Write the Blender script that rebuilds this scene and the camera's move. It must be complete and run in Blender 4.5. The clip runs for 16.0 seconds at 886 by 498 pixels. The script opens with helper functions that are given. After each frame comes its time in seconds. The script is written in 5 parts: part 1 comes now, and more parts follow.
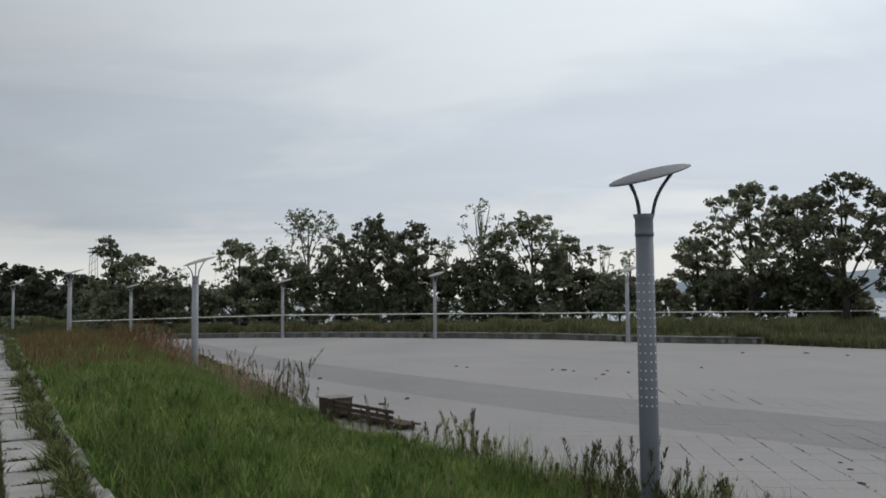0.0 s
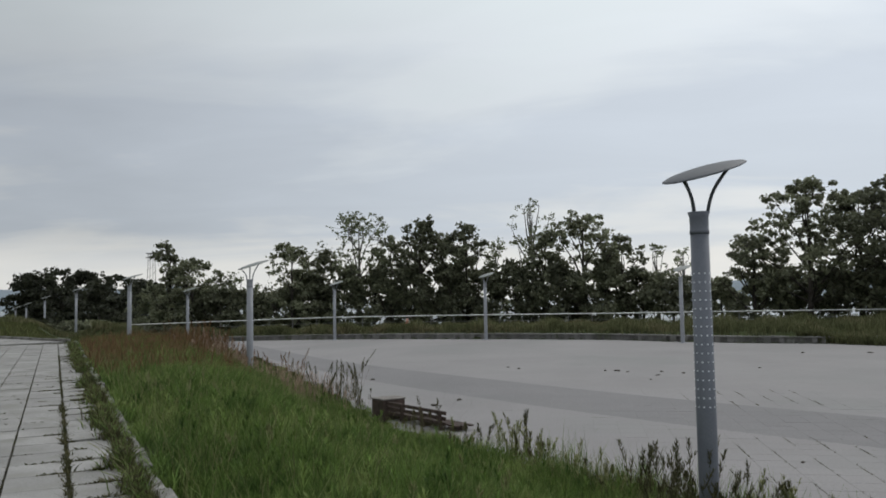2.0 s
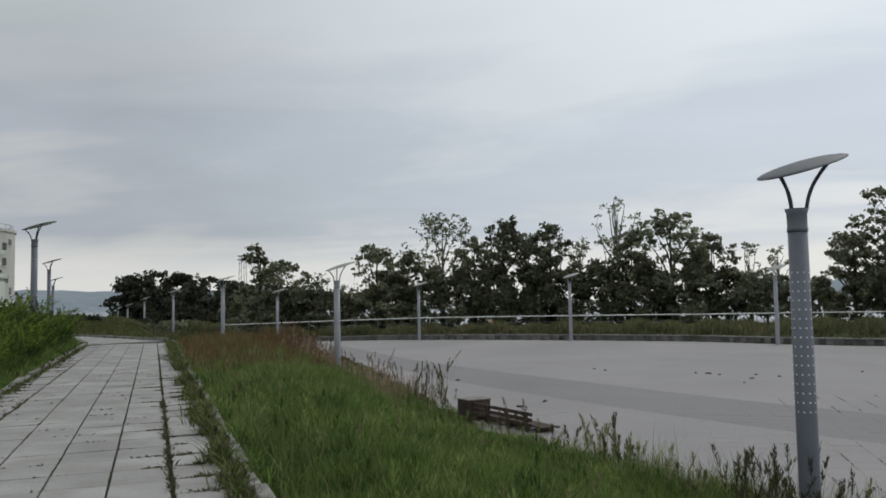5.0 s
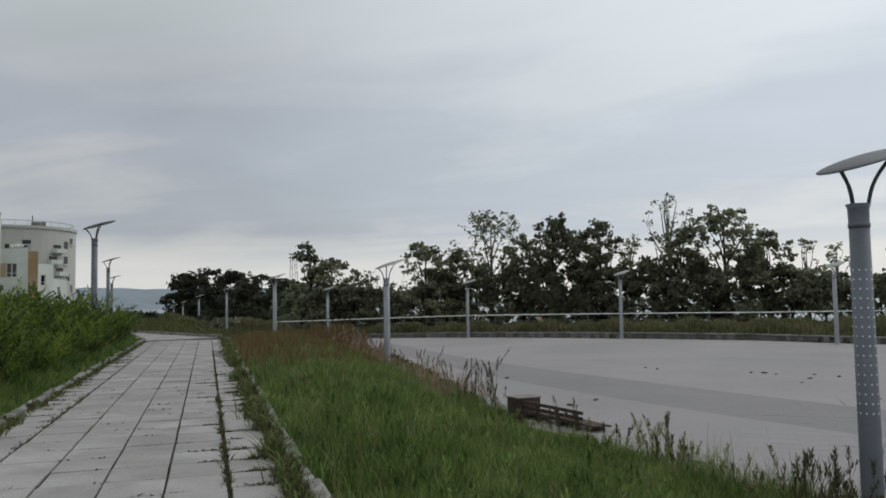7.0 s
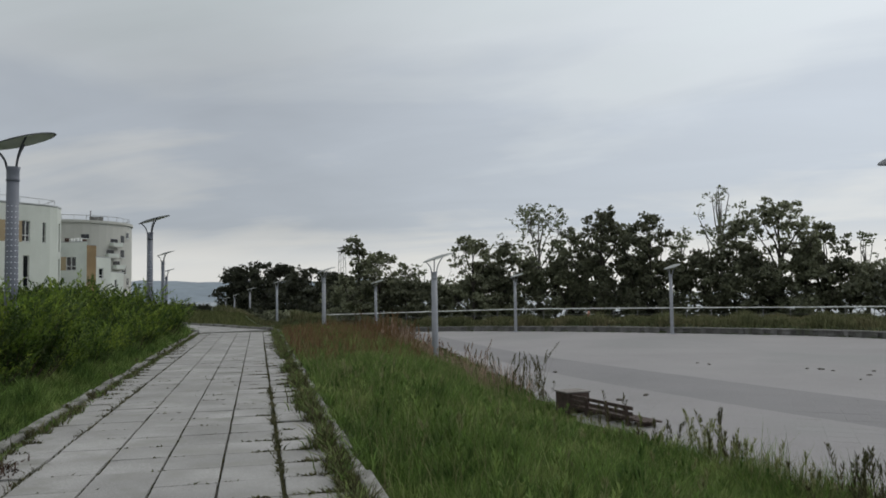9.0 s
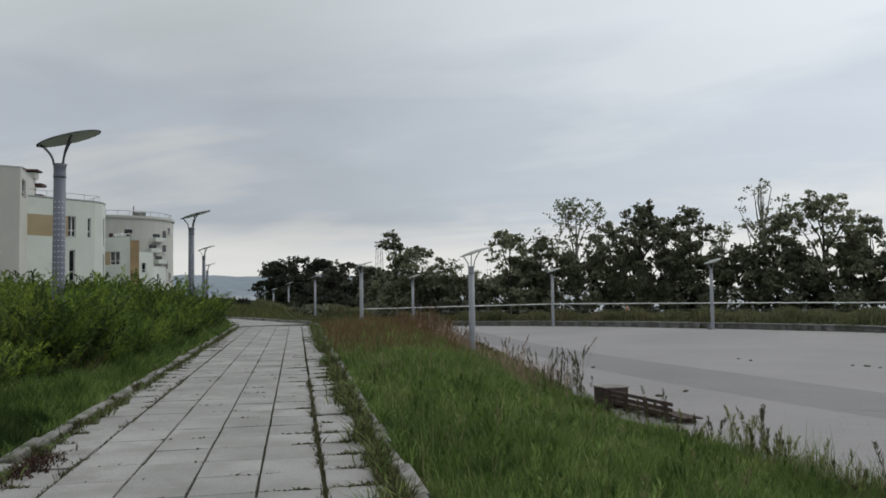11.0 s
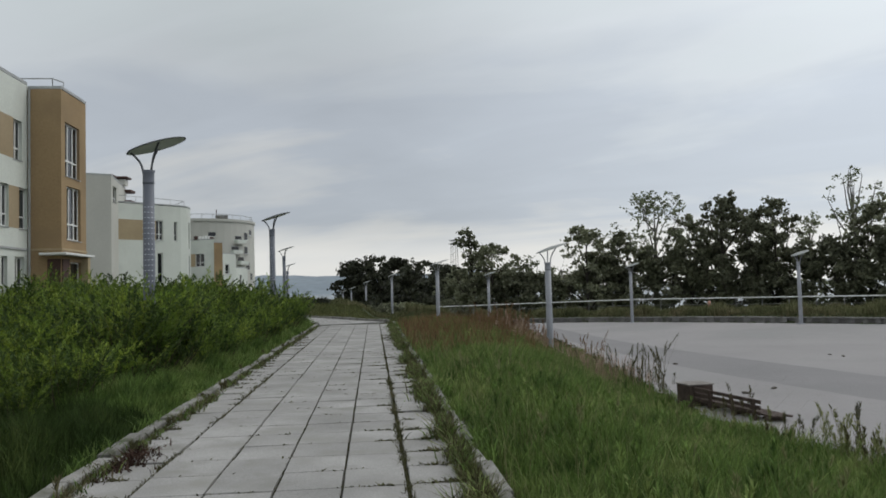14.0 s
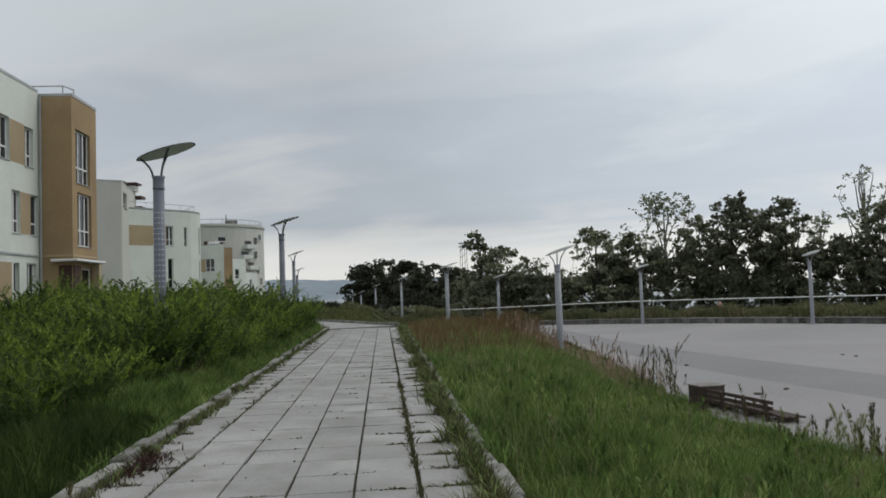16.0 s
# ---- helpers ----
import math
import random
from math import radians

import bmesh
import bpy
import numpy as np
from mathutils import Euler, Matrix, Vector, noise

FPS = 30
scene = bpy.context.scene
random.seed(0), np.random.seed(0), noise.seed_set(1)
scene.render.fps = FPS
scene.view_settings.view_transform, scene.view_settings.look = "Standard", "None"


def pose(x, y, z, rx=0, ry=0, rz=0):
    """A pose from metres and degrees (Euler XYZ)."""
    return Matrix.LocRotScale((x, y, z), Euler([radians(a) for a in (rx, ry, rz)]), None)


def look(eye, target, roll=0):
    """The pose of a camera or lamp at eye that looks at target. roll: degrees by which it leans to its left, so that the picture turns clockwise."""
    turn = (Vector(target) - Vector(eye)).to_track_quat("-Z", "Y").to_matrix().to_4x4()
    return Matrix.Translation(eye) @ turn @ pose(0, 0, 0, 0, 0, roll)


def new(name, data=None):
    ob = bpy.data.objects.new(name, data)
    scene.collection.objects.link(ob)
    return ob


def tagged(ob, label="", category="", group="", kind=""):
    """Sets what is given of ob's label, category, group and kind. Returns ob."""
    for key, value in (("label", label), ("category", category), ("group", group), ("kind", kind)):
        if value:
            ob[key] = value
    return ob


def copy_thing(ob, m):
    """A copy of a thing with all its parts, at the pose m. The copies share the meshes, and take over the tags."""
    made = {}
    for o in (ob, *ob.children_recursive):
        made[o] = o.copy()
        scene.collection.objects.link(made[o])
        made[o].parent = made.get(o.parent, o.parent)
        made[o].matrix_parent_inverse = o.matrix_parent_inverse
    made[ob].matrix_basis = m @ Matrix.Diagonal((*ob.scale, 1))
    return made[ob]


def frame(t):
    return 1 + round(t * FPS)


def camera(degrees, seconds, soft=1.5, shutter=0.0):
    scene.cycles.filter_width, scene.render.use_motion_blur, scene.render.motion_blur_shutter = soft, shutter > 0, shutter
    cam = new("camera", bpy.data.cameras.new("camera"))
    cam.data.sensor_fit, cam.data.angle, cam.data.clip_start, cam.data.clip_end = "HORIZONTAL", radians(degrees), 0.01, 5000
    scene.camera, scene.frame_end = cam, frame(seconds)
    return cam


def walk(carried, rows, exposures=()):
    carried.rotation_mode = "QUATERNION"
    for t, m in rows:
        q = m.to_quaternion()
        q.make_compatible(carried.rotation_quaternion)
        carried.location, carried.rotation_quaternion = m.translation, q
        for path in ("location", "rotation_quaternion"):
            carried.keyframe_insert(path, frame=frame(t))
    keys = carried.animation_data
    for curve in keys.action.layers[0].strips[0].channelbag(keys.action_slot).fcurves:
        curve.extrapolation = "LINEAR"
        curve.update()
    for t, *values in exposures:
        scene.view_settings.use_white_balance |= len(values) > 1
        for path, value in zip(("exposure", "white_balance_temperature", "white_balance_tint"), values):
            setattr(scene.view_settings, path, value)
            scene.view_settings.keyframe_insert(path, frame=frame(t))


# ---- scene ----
cam = camera(58.77, 16.0, soft=1.75)
EYE = (0.0, 0.0, 1.5)
TURNS = [  # seconds, yaw, pitch, roll
    (0.0, 0.00, 3.43, 0.53),
    (0.5, 0.54, 3.37, 0.49),
    (1.0, 1.63, 3.33, 0.58),
    (1.5, 2.43, 3.33, 0.72),
    (2.0, 3.64, 3.56, 1.03),
    (2.5, 4.74, 3.53, 1.15),
    (3.0, 5.78, 3.47, 1.22),
    (3.5, 6.81, 3.64, 1.33),
    (4.0, 7.93, 3.86, 1.24),
    (6.5, 12.18, 3.49, 1.06),
    (7.0, 13.21, 3.62, 1.04),
    (7.5, 13.95, 3.57, 0.97),
    (8.0, 15.01, 3.27, 0.83),
    (8.5, 15.74, 3.25, 0.83),
    (9.0, 16.64, 3.21, 0.89),
    (11.5, 20.11, 2.82, 0.84),
    (12.0, 21.09, 2.90, 0.99),
    (12.5, 21.93, 2.91, 1.24),
    (13.0, 22.59, 2.82, 1.29),
    (13.5, 23.36, 2.80, 1.51),
    (14.0, 24.79, 2.77, 1.55),
    (14.5, 25.34, 2.81, 1.88),
    (15.0, 25.48, 2.97, 1.84),
    (15.5, 25.39, 3.06, 2.04),
    (16.0, 25.48, 3.01, 2.02),
]
ARM = 0.314  # the camera is held before the body, which turns on its heels
walk(cam, [(t, pose(EYE[0] - ARM * math.sin(radians(yaw)), EYE[1] + ARM * (math.cos(radians(yaw)) - 1), EYE[2], 90 + pitch, roll, yaw)) for t, yaw, pitch, roll in TURNS],
     exposures=[(0.0, 0.07), (4.0, 0.05), (8.0, 0.0), (12.5, 0.15), (16.0, 0.15)])

# ---------------------------------------------------------------- sky and sun
SUN_AZ, SUN_EL = -38.0, 48.0
world = bpy.data.worlds.new("overcast_sky")
scene.world = world
world.use_nodes = True
wn, wl = world.node_tree.nodes, world.node_tree.links
wn.clear()


def wnode(kind, **values):
    nd = wn.new(kind)
    for k, v in values.items():
        nd.inputs[k].default_value = v
    return nd


def wmath(op, a, b=None):
    nd = wn.new("ShaderNodeMath")
    nd.operation = op
    for i, v in enumerate((a, b)):
        if v is None:
            continue
        if hasattr(v, "links"):
            wl.new(v, nd.inputs[i])
        else:
            nd.inputs[i].default_value = v
    return nd.outputs[0]


def wramp(fac, stops):
    nd = wn.new("ShaderNodeValToRGB")
    el = nd.color_ramp.elements
    while len(el) < len(stops):
        el.new(0.5)
    for e, (p, c) in zip(el, stops):
        e.position, e.color = p, (*c, 1)
    wl.new(fac, nd.inputs[0])
    return nd.outputs[0]


def wmix(kind, fac, a, b):
    nd = wn.new("ShaderNodeMix")
    nd.data_type, nd.blend_type = "RGBA", kind
    for i, v in ((0, fac), (6, a), (7, b)):
        if hasattr(v, "links"):
            wl.new(v, nd.inputs[i])
        else:
            nd.inputs[i].default_value = v
    return nd.outputs[2]


tex = wn.new("ShaderNodeTexCoord")
sep = wn.new("ShaderNodeSeparateXYZ")
wl.new(tex.outputs["Generated"], sep.inputs[0])
dx, dy, dz = sep.outputs
up = wmath("MAXIMUM", dz, 0.0)
den = wmath("ADD", up, 0.16)
comb = wn.new("ShaderNodeCombineXYZ")
wl.new(wmath("DIVIDE", dx, den), comb.inputs[0])
wl.new(wmath("DIVIDE", dy, den), comb.inputs[1])
layer = wnode("ShaderNodeTexNoise", Scale=0.62, Detail=5.0, Roughness=0.5, Distortion=0.35)
wl.new(comb.outputs[0], layer.inputs["Vector"])
stretch = wn.new("ShaderNodeMapping")
stretch.inputs["Scale"].default_value = (0.6, 1.35, 1.0)
stretch.inputs["Rotation"].default_value = (0, 0, radians(-14))
stretch.inputs["Location"].default_value = (3.1, 0.4, 0)
wl.new(comb.outputs[0], stretch.inputs[0])
streaks = wnode("ShaderNodeTexNoise", Scale=0.95, Detail=5.0, Roughness=0.55, Distortion=0.6)
wl.new(stretch.outputs[0], streaks.inputs["Vector"])
cloud = wmath("ADD", wmath("MULTIPLY", layer.outputs[0], 0.5), wmath("MULTIPLY", streaks.outputs[0], 0.5))
# cloud deck by height above the horizon, its levels pushed up and down by the noise
lift = wmath("MULTIPLY", wmath("SUBTRACT", cloud, 0.5), 0.72)
level = wmath("ADD", up, lift)
cover = wramp(level, [(0.0, (0.73, 0.735, 0.735)), (0.052, (0.68, 0.705, 0.72)), (0.105, (0.56, 0.61, 0.672)), (0.205, (0.56, 0.61, 0.672)), (0.29, (0.67, 0.715, 0.75)), (0.40, (0.67, 0.73, 0.75)), (0.55, (0.72, 0.77, 0.785)), (0.8, (0.78, 0.82, 0.83))])
# the overcast brightens towards the hidden sun, high and to one side
s_dir = (-math.sin(radians(SUN_AZ)) * math.cos(radians(SUN_EL)), math.cos(radians(SUN_AZ)) * math.cos(radians(SUN_EL)), math.sin(radians(SUN_EL)))
dot = wn.new("ShaderNodeVectorMath")
dot.operation = "DOT_PRODUCT"
wl.new(tex.outputs["Generated"], dot.inputs[0])
dot.inputs[1].default_value = s_dir
glow = wmath("POWER", wmath("MAXIMUM", dot.outputs["Value"], 0.0), 3.0)
wisp = wnode("ShaderNodeTexNoise", Scale=1.7, Detail=5.0, Roughness=0.55, Distortion=0.7)
wl.new(stretch.outputs[0], wisp.inputs["Vector"])
bright = wmath("ADD", wmath("ADD", wmath("MULTIPLY", glow, 0.48), 0.74), wmath("MULTIPLY", wisp.outputs[0], 0.14))
bank = wn.new("ShaderNodeVectorMath")
bank.operation = "DOT_PRODUCT"
wl.new(tex.outputs["Generated"], bank.inputs[0])
bank.inputs[1].default_value = (-math.sin(radians(34)) * math.cos(radians(13)), math.cos(radians(34)) * math.cos(radians(13)), math.sin(radians(13)))
heavy = wmath("MULTIPLY", wmath("POWER", wmath("MAXIMUM", bank.outputs["Value"], 0.0), 18.0), wmath("MULTIPLY", layer.outputs[0], 0.40))
bright = wmath("SUBTRACT", bright, heavy)
bc = wn.new("ShaderNodeCombineXYZ")
for i in range(3):
    wl.new(bright, bc.inputs[i])
lit = wmix("MULTIPLY", 1.0, cover, bc.outputs[0])
# a pale clear strip under the cloud base at the horizon
strip = wramp(dz, [(0.0, (1, 1, 1)), (0.045, (0.85, 0.85, 0.85)), (0.085, (0, 0, 0))])
lit = wmix("MIX", wmath("MULTIPLY", strip, 0.7), lit, (0.76, 0.755, 0.725, 1))
sky = wn.new("ShaderNodeTexSky")
sky.sky_type, sky.sun_disc = "NISHITA", False
sky.sun_elevation, sky.sun_rotation = radians(SUN_EL), radians(-SUN_AZ)
skyb = wn.new("ShaderNodeBackground")
wl.new(sky.outputs[0], skyb.inputs[0])
skyb.inputs[1].default_value = 0.05
clb = wn.new("ShaderNodeBackground")
wl.new(lit, clb.inputs[0])
clb.inputs[1].default_value = 1.10
mixw = wn.new("ShaderNodeMixShader")
mixw.inputs[0].default_value = 0.9
wl.new(skyb.outputs[0], mixw.inputs[1])
wl.new(clb.outputs[0], mixw.inputs[2])
outw = wn.new("ShaderNodeOutputWorld")
wl.new(mixw.outputs[0], outw.inputs[0])

sun = new("sun", bpy.data.lights.new("sun", "SUN"))
sun.data.energy, sun.data.angle, sun.data.color = 0.7, radians(25), (1.0, 0.97, 0.93)
sun.matrix_world = look(tuple(60 * c for c in s_dir), (0, 0, 0))


# ---------------------------------------------------------------- materials
def material(name, stops, rough=0.8, scale=6.0, detail=6.0, fine=60.0, fine_mix=0.25, bump=0.15, bump_scale=None,
             island=0.0, per_object=0.0, metal=0.0, translucent=0.0, stain=None, stain_scale=0.8, coords="Object", spec=0.3):
    """Noise-driven colour from stops [(pos, rgb)], with a finer grain, optional stains, random tint and bump."""
    mat = bpy.data.materials.new(name)
    mat.use_nodes = True
    nt = mat.node_tree
    n, l = nt.nodes, nt.links
    bsdf = n["Principled BSDF"]
    bsdf.inputs["Roughness"].default_value = rough
    bsdf.inputs["Metallic"].default_value = metal
    bsdf.inputs["Specular IOR Level"].default_value = spec
    tc = n.new("ShaderNodeTexCoord")
    if coords == "World":
        co = n.new("ShaderNodeNewGeometry").outputs["Position"]
    else:
        co = tc.outputs[coords]

    def noise_tex(s, d=5.0):
        t = n.new("ShaderNodeTexNoise")
        t.inputs["Scale"].default_value, t.inputs["Detail"].default_value = s, d
        l.new(co, t.inputs["Vector"])
        return t.outputs[0]

    def mix(kind, fac, a, b):
        m = n.new("ShaderNodeMix")
        m.data_type, m.blend_type = "RGBA", kind
        for i, v in ((0, fac), (6, a), (7, b)):
            if hasattr(v, "links"):
                l.new(v, m.inputs[i])
            else:
                m.inputs[i].default_value = v
        return m.outputs[2]

    def ramp(fac, st):
        r = n.new("ShaderNodeValToRGB")
        el = r.color_ramp.elements
        while len(el) < len(st):
            el.new(0.5)
        for e, (p, c) in zip(el, st):
            e.position, e.color = p, (*c, 1)
        l.new(fac, r.inputs[0])
        return r.outputs[0]

    col = ramp(noise_tex(scale, detail), stops)
    if fine_mix:
        g = ramp(noise_tex(fine, 3.0), [(0.3, (1 - fine_mix,) * 3), (0.7, (1 + fine_mix,) * 3)])
        col = mix("MULTIPLY", 1.0, col, g)
    if stain:
        m = ramp(noise_tex(stain_scale, 6.0), [(0.5, (0, 0, 0)), (0.68, (1, 1, 1))])
        col = mix("MIX", m, col, (*stain, 1))
    for amount, node, out in ((island, "ShaderNodeNewGeometry", "Random Per Island"), (per_object, "ShaderNodeObjectInfo", "Random")):
        if amount:
            r = n.new(node)
            v = ramp(r.outputs[out], [(0.0, (1 - amount,) * 3), (1.0, (1 + amount,) * 3)])
            col = mix("MULTIPLY", 1.0, col, v)
    l.new(col, bsdf.inputs["Base Color"])
    if bump:
        b = n.new("ShaderNodeBump")
        b.inputs["Strength"].default_value, b.inputs["Distance"].default_value = bump, 0.02
        l.new(noise_tex(bump_scale or fine, 4.0), b.inputs["Height"])
        l.new(b.outputs[0], bsdf.inputs["Normal"])
    if translucent:
        tr = n.new("ShaderNodeBsdfTranslucent")
        l.new(col, tr.inputs[0])
        ms = n.new("ShaderNodeMixShader")
        ms.inputs[0].default_value = translucent
        l.new(bsdf.outputs[0], ms.inputs[1])
        l.new(tr.outputs[0], ms.inputs[2])
        l.new(ms.outputs[0], n["Material Output"].inputs[0])
    return mat


M_EARTH = material("earth_and_thatch", [(0.3, (0.028, 0.036, 0.013)), (0.6, (0.05, 0.068, 0.020)), (0.8, (0.085, 0.08, 0.042))], 0.95, 0.6, 8, 14, 0.5, 0.6, 9, coords="World")
M_SLAB = material("weathered_concrete_slab", [(0.32, (0.212, 0.206, 0.199)), (0.5, (0.264, 0.256, 0.249)), (0.68, (0.322, 0.313, 0.305))], 0.8, 1.1, 8, 70, 0.2, 0.3, 90, per_object=0.07, stain=(0.222, 0.216, 0.200), stain_scale=2.3, coords="World")
M_BED = material("damp_soil_in_joints", [(0.3, (0.035, 0.035, 0.026)), (0.7, (0.075, 0.07, 0.055))], 0.95, 9, 6, 60, 0.4, 0.4, coords="World")
M_PLAZA = material("pale_plaza_slab", [(0.3, (0.222, 0.211, 0.213)), (0.5, (0.246, 0.234, 0.236)), (0.75, (0.268, 0.254, 0.256))], 0.85, 0.25, 8, 20, 0.10, 0.12, 60, island=0.015, per_object=0.02, stain=(0.222, 0.218, 0.217), stain_scale=0.16, coords="World")
M_BAND = material("darker_plaza_slab", [(0.3, (0.175, 0.168, 0.173)), (0.7, (0.198, 0.189, 0.194))], 0.85, 0.4, 7, 20, 0.10, 0.12, 60, island=0.015, per_object=0.02, coords="World")
M_SAND = material("grey_joint_sand", [(0.3, (0.20, 0.198, 0.19)), (0.7, (0.27, 0.265, 0.255))], 0.95, 3, 6, 30, 0.2, 0.1, coords="World")
M_KERB = material("kerb_concrete", [(0.3, (0.155, 0.15, 0.138)), (0.7, (0.27, 0.262, 0.248))], 0.9, 3, 7, 40, 0.25, 0.5, 50, per_object=0.14, stain=(0.07, 0.075, 0.048), stain_scale=2.6, coords="World")
M_WALL = material("low_wall_concrete", [(0.3, (0.148, 0.144, 0.140)), (0.7, (0.234, 0.226, 0.218))], 0.9, 0.9, 7, 20, 0.25, 0.3, 30, stain=(0.10, 0.105, 0.08), stain_scale=0.8, coords="World")
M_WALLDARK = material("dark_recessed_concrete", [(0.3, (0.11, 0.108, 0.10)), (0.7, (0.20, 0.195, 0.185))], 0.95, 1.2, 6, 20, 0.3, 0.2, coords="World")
M_POLE = material("grey_painted_steel", [(0.3, (0.125, 0.135, 0.165)), (0.7, (0.155, 0.165, 0.195))], 0.5, 3, 5, 60, 0.08, 0.05, per_object=0.05)
M_POLELIGHT = material("pale_grey_painted_steel", [(0.3, (0.27, 0.28, 0.31)), (0.7, (0.33, 0.34, 0.37))], 0.5, 3, 5, 60, 0.06, 0.05, per_object=0.06)
M_ARM = material("dark_grey_strut_steel", [(0.3, (0.06, 0.065, 0.075)), (0.7, (0.085, 0.09, 0.1))], 0.45, 5, 4, 60, 0.06, 0.03)
M_DISC = material("pale_green_grey_reflector", [(0.3, (0.60, 0.64, 0.58)), (0.7, (0.68, 0.72, 0.66))], 0.6, 3, 5, 40, 0.06, 0.02)
M_DISCPALE = material("mid_grey_lamp_disc", [(0.3, (0.20, 0.21, 0.205)), (0.7, (0.25, 0.26, 0.25))], 0.6, 3, 5, 40, 0.08, 0.03)
M_DISCTOP = material("dark_grey_lamp_disc", [(0.3, (0.075, 0.08, 0.092)), (0.7, (0.095, 0.10, 0.112))], 0.6, 3, 5, 40, 0.08, 0.03)
M_DOT = material("perforation_light", [(0.3, (0.60, 0.63, 0.68)), (0.7, (0.68, 0.70, 0.74))], 0.6, 8, 3, 40, 0.05, 0)
M_RAIL = material("pale_galvanised_rail", [(0.3, (0.70, 0.70, 0.69)), (0.7, (0.80, 0.80, 0.78))], 0.5, 2, 4, 30, 0.06, 0.02)
M_RAILPOST = material("dull_rail_post", [(0.3, (0.14, 0.14, 0.135)), (0.7, (0.22, 0.22, 0.21))], 0.6, 2, 4, 30, 0.1, 0.03)
M_GRASS = material("meadow_grass", [(0.32, (0.056, 0.100, 0.025)), (0.5, (0.118, 0.182, 0.047)), (0.68, (0.215, 0.262, 0.088))], 0.7, 1.3, 6, 6, 0.3, 0, island=0.5, translucent=0.35, coords="World", spec=0.15)
M_VERGESHADE = material("verge_grass_hedge_shade", [(0.3, (0.026, 0.046, 0.013)), (0.55, (0.042, 0.068, 0.018)), (0.75, (0.080, 0.100, 0.030))], 0.75, 1.0, 6, 6, 0.3, 0, island=0.45, translucent=0.3, coords="World", spec=0.12)
M_OLIVE = material("olive_rough_grass", [(0.3, (0.062, 0.072, 0.028)), (0.5, (0.095, 0.105, 0.042)), (0.7, (0.145, 0.14, 0.066))], 0.8, 0.5, 6, 4, 0.3, 0, island=0.45, translucent=0.3, coords="World", spec=0.12)
M_PINKSEED = material("pinkish_straw_seedheads", [(0.3, (0.23, 0.15, 0.11)), (0.55, (0.34, 0.25, 0.19)), (0.75, (0.42, 0.36, 0.26))], 0.85, 1.1, 5, 6, 0.25, 0, island=0.35, translucent=0.35, coords="World", spec=0.1)
M_SEED = material("pale_seed_stems", [(0.3, (0.15, 0.17, 0.065)), (0.7, (0.24, 0.24, 0.12))], 0.8, 1.5, 4, 6, 0.2, 0, island=0.3, translucent=0.35, coords="World", spec=0.1)
M_REDGRASS = material("reddish_dry_grass", [(0.3, (0.105, 0.088, 0.038)), (0.5, (0.165, 0.098, 0.055)), (0.7, (0.21, 0.145, 0.085))], 0.8, 1.1, 5, 5, 0.25, 0, island=0.4, translucent=0.3, coords="World", spec=0.1)
M_REDWEED = material("withered_red_weeds", [(0.3, (0.034, 0.022, 0.018)), (0.7, (0.075, 0.045, 0.034))], 0.85, 4, 5, 6, 0.25, 0, island=0.4, translucent=0.2, coords="World", spec=0.1)
M_WEED = material("seeding_weed_stems", [(0.3, (0.055, 0.060, 0.028)), (0.7, (0.105, 0.095, 0.052))], 0.85, 0.8, 5, 6, 0.25, 0, island=0.4, translucent=0.2, coords="World", spec=0.1)
M_FARWEED = material("rank_weeds_behind_wall", [(0.3, (0.082, 0.092, 0.045)), (0.5, (0.125, 0.13, 0.066)), (0.72, (0.185, 0.16, 0.095))], 0.85, 0.35, 6, 3, 0.35, 0, island=0.4, translucent=0.3, coords="World", spec=0.1)
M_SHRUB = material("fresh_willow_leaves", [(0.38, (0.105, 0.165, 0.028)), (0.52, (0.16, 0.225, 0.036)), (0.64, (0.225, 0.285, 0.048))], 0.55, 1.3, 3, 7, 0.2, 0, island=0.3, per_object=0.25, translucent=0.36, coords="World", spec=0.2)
M_SHRUBSHADE = material("older_shaded_willow_leaves", [(0.38, (0.042, 0.070, 0.018)), (0.52, (0.06, 0.096, 0.024)), (0.64, (0.085, 0.125, 0.032))], 0.55, 1.3, 3, 7, 0.2, 0, island=0.35, per_object=0.25, translucent=0.3, coords="World", spec=0.2)
M_TWIG = material("brown_twig", [(0.3, (0.05, 0.038, 0.026)), (0.7, (0.085, 0.065, 0.045))], 0.9, 4, 5, 30, 0.2, 0.1)
M_LEAF = material("dark_oak_leaves", [(0.3, (0.115, 0.122, 0.08)), (0.6, (0.16, 0.17, 0.108)), (0.8, (0.21, 0.22, 0.14))], 0.6, 0.25, 5, 3, 0.2, 0, island=0.45, per_object=0.25, translucent=0.38, coords="World", spec=0.25)
# leaf colour darkened to hold the self-shade of the far crowns
M_LEAFSHADE = material("self_shaded_leaves", [(0.3, (0.034, 0.038, 0.024)), (0.6, (0.05, 0.054, 0.034)), (0.8, (0.07, 0.074, 0.046))], 0.6, 0.25, 5, 3, 0.2, 0, island=0.45, per_object=0.25, translucent=0.34, coords="World", spec=0.25)
M_LEAFPALE = material("pale_sparse_leaves", [(0.3, (0.15, 0.17, 0.10)), (0.7, (0.22, 0.24, 0.15))], 0.6, 0.25, 5, 3, 0.2, 0, island=0.35, per_object=0.1, translucent=0.38, coords="World", spec=0.25)
M_BARK = material("dark_bark", [(0.3, (0.030, 0.026, 0.022)), (0.7, (0.065, 0.056, 0.047))], 0.95, 3, 6, 20, 0.3, 0.5, 15)
M_BARKPALE = material("pale_bark", [(0.3, (0.09, 0.085, 0.075)), (0.7, (0.16, 0.15, 0.135))], 0.95, 3, 6, 20, 0.3, 0.4, 15)
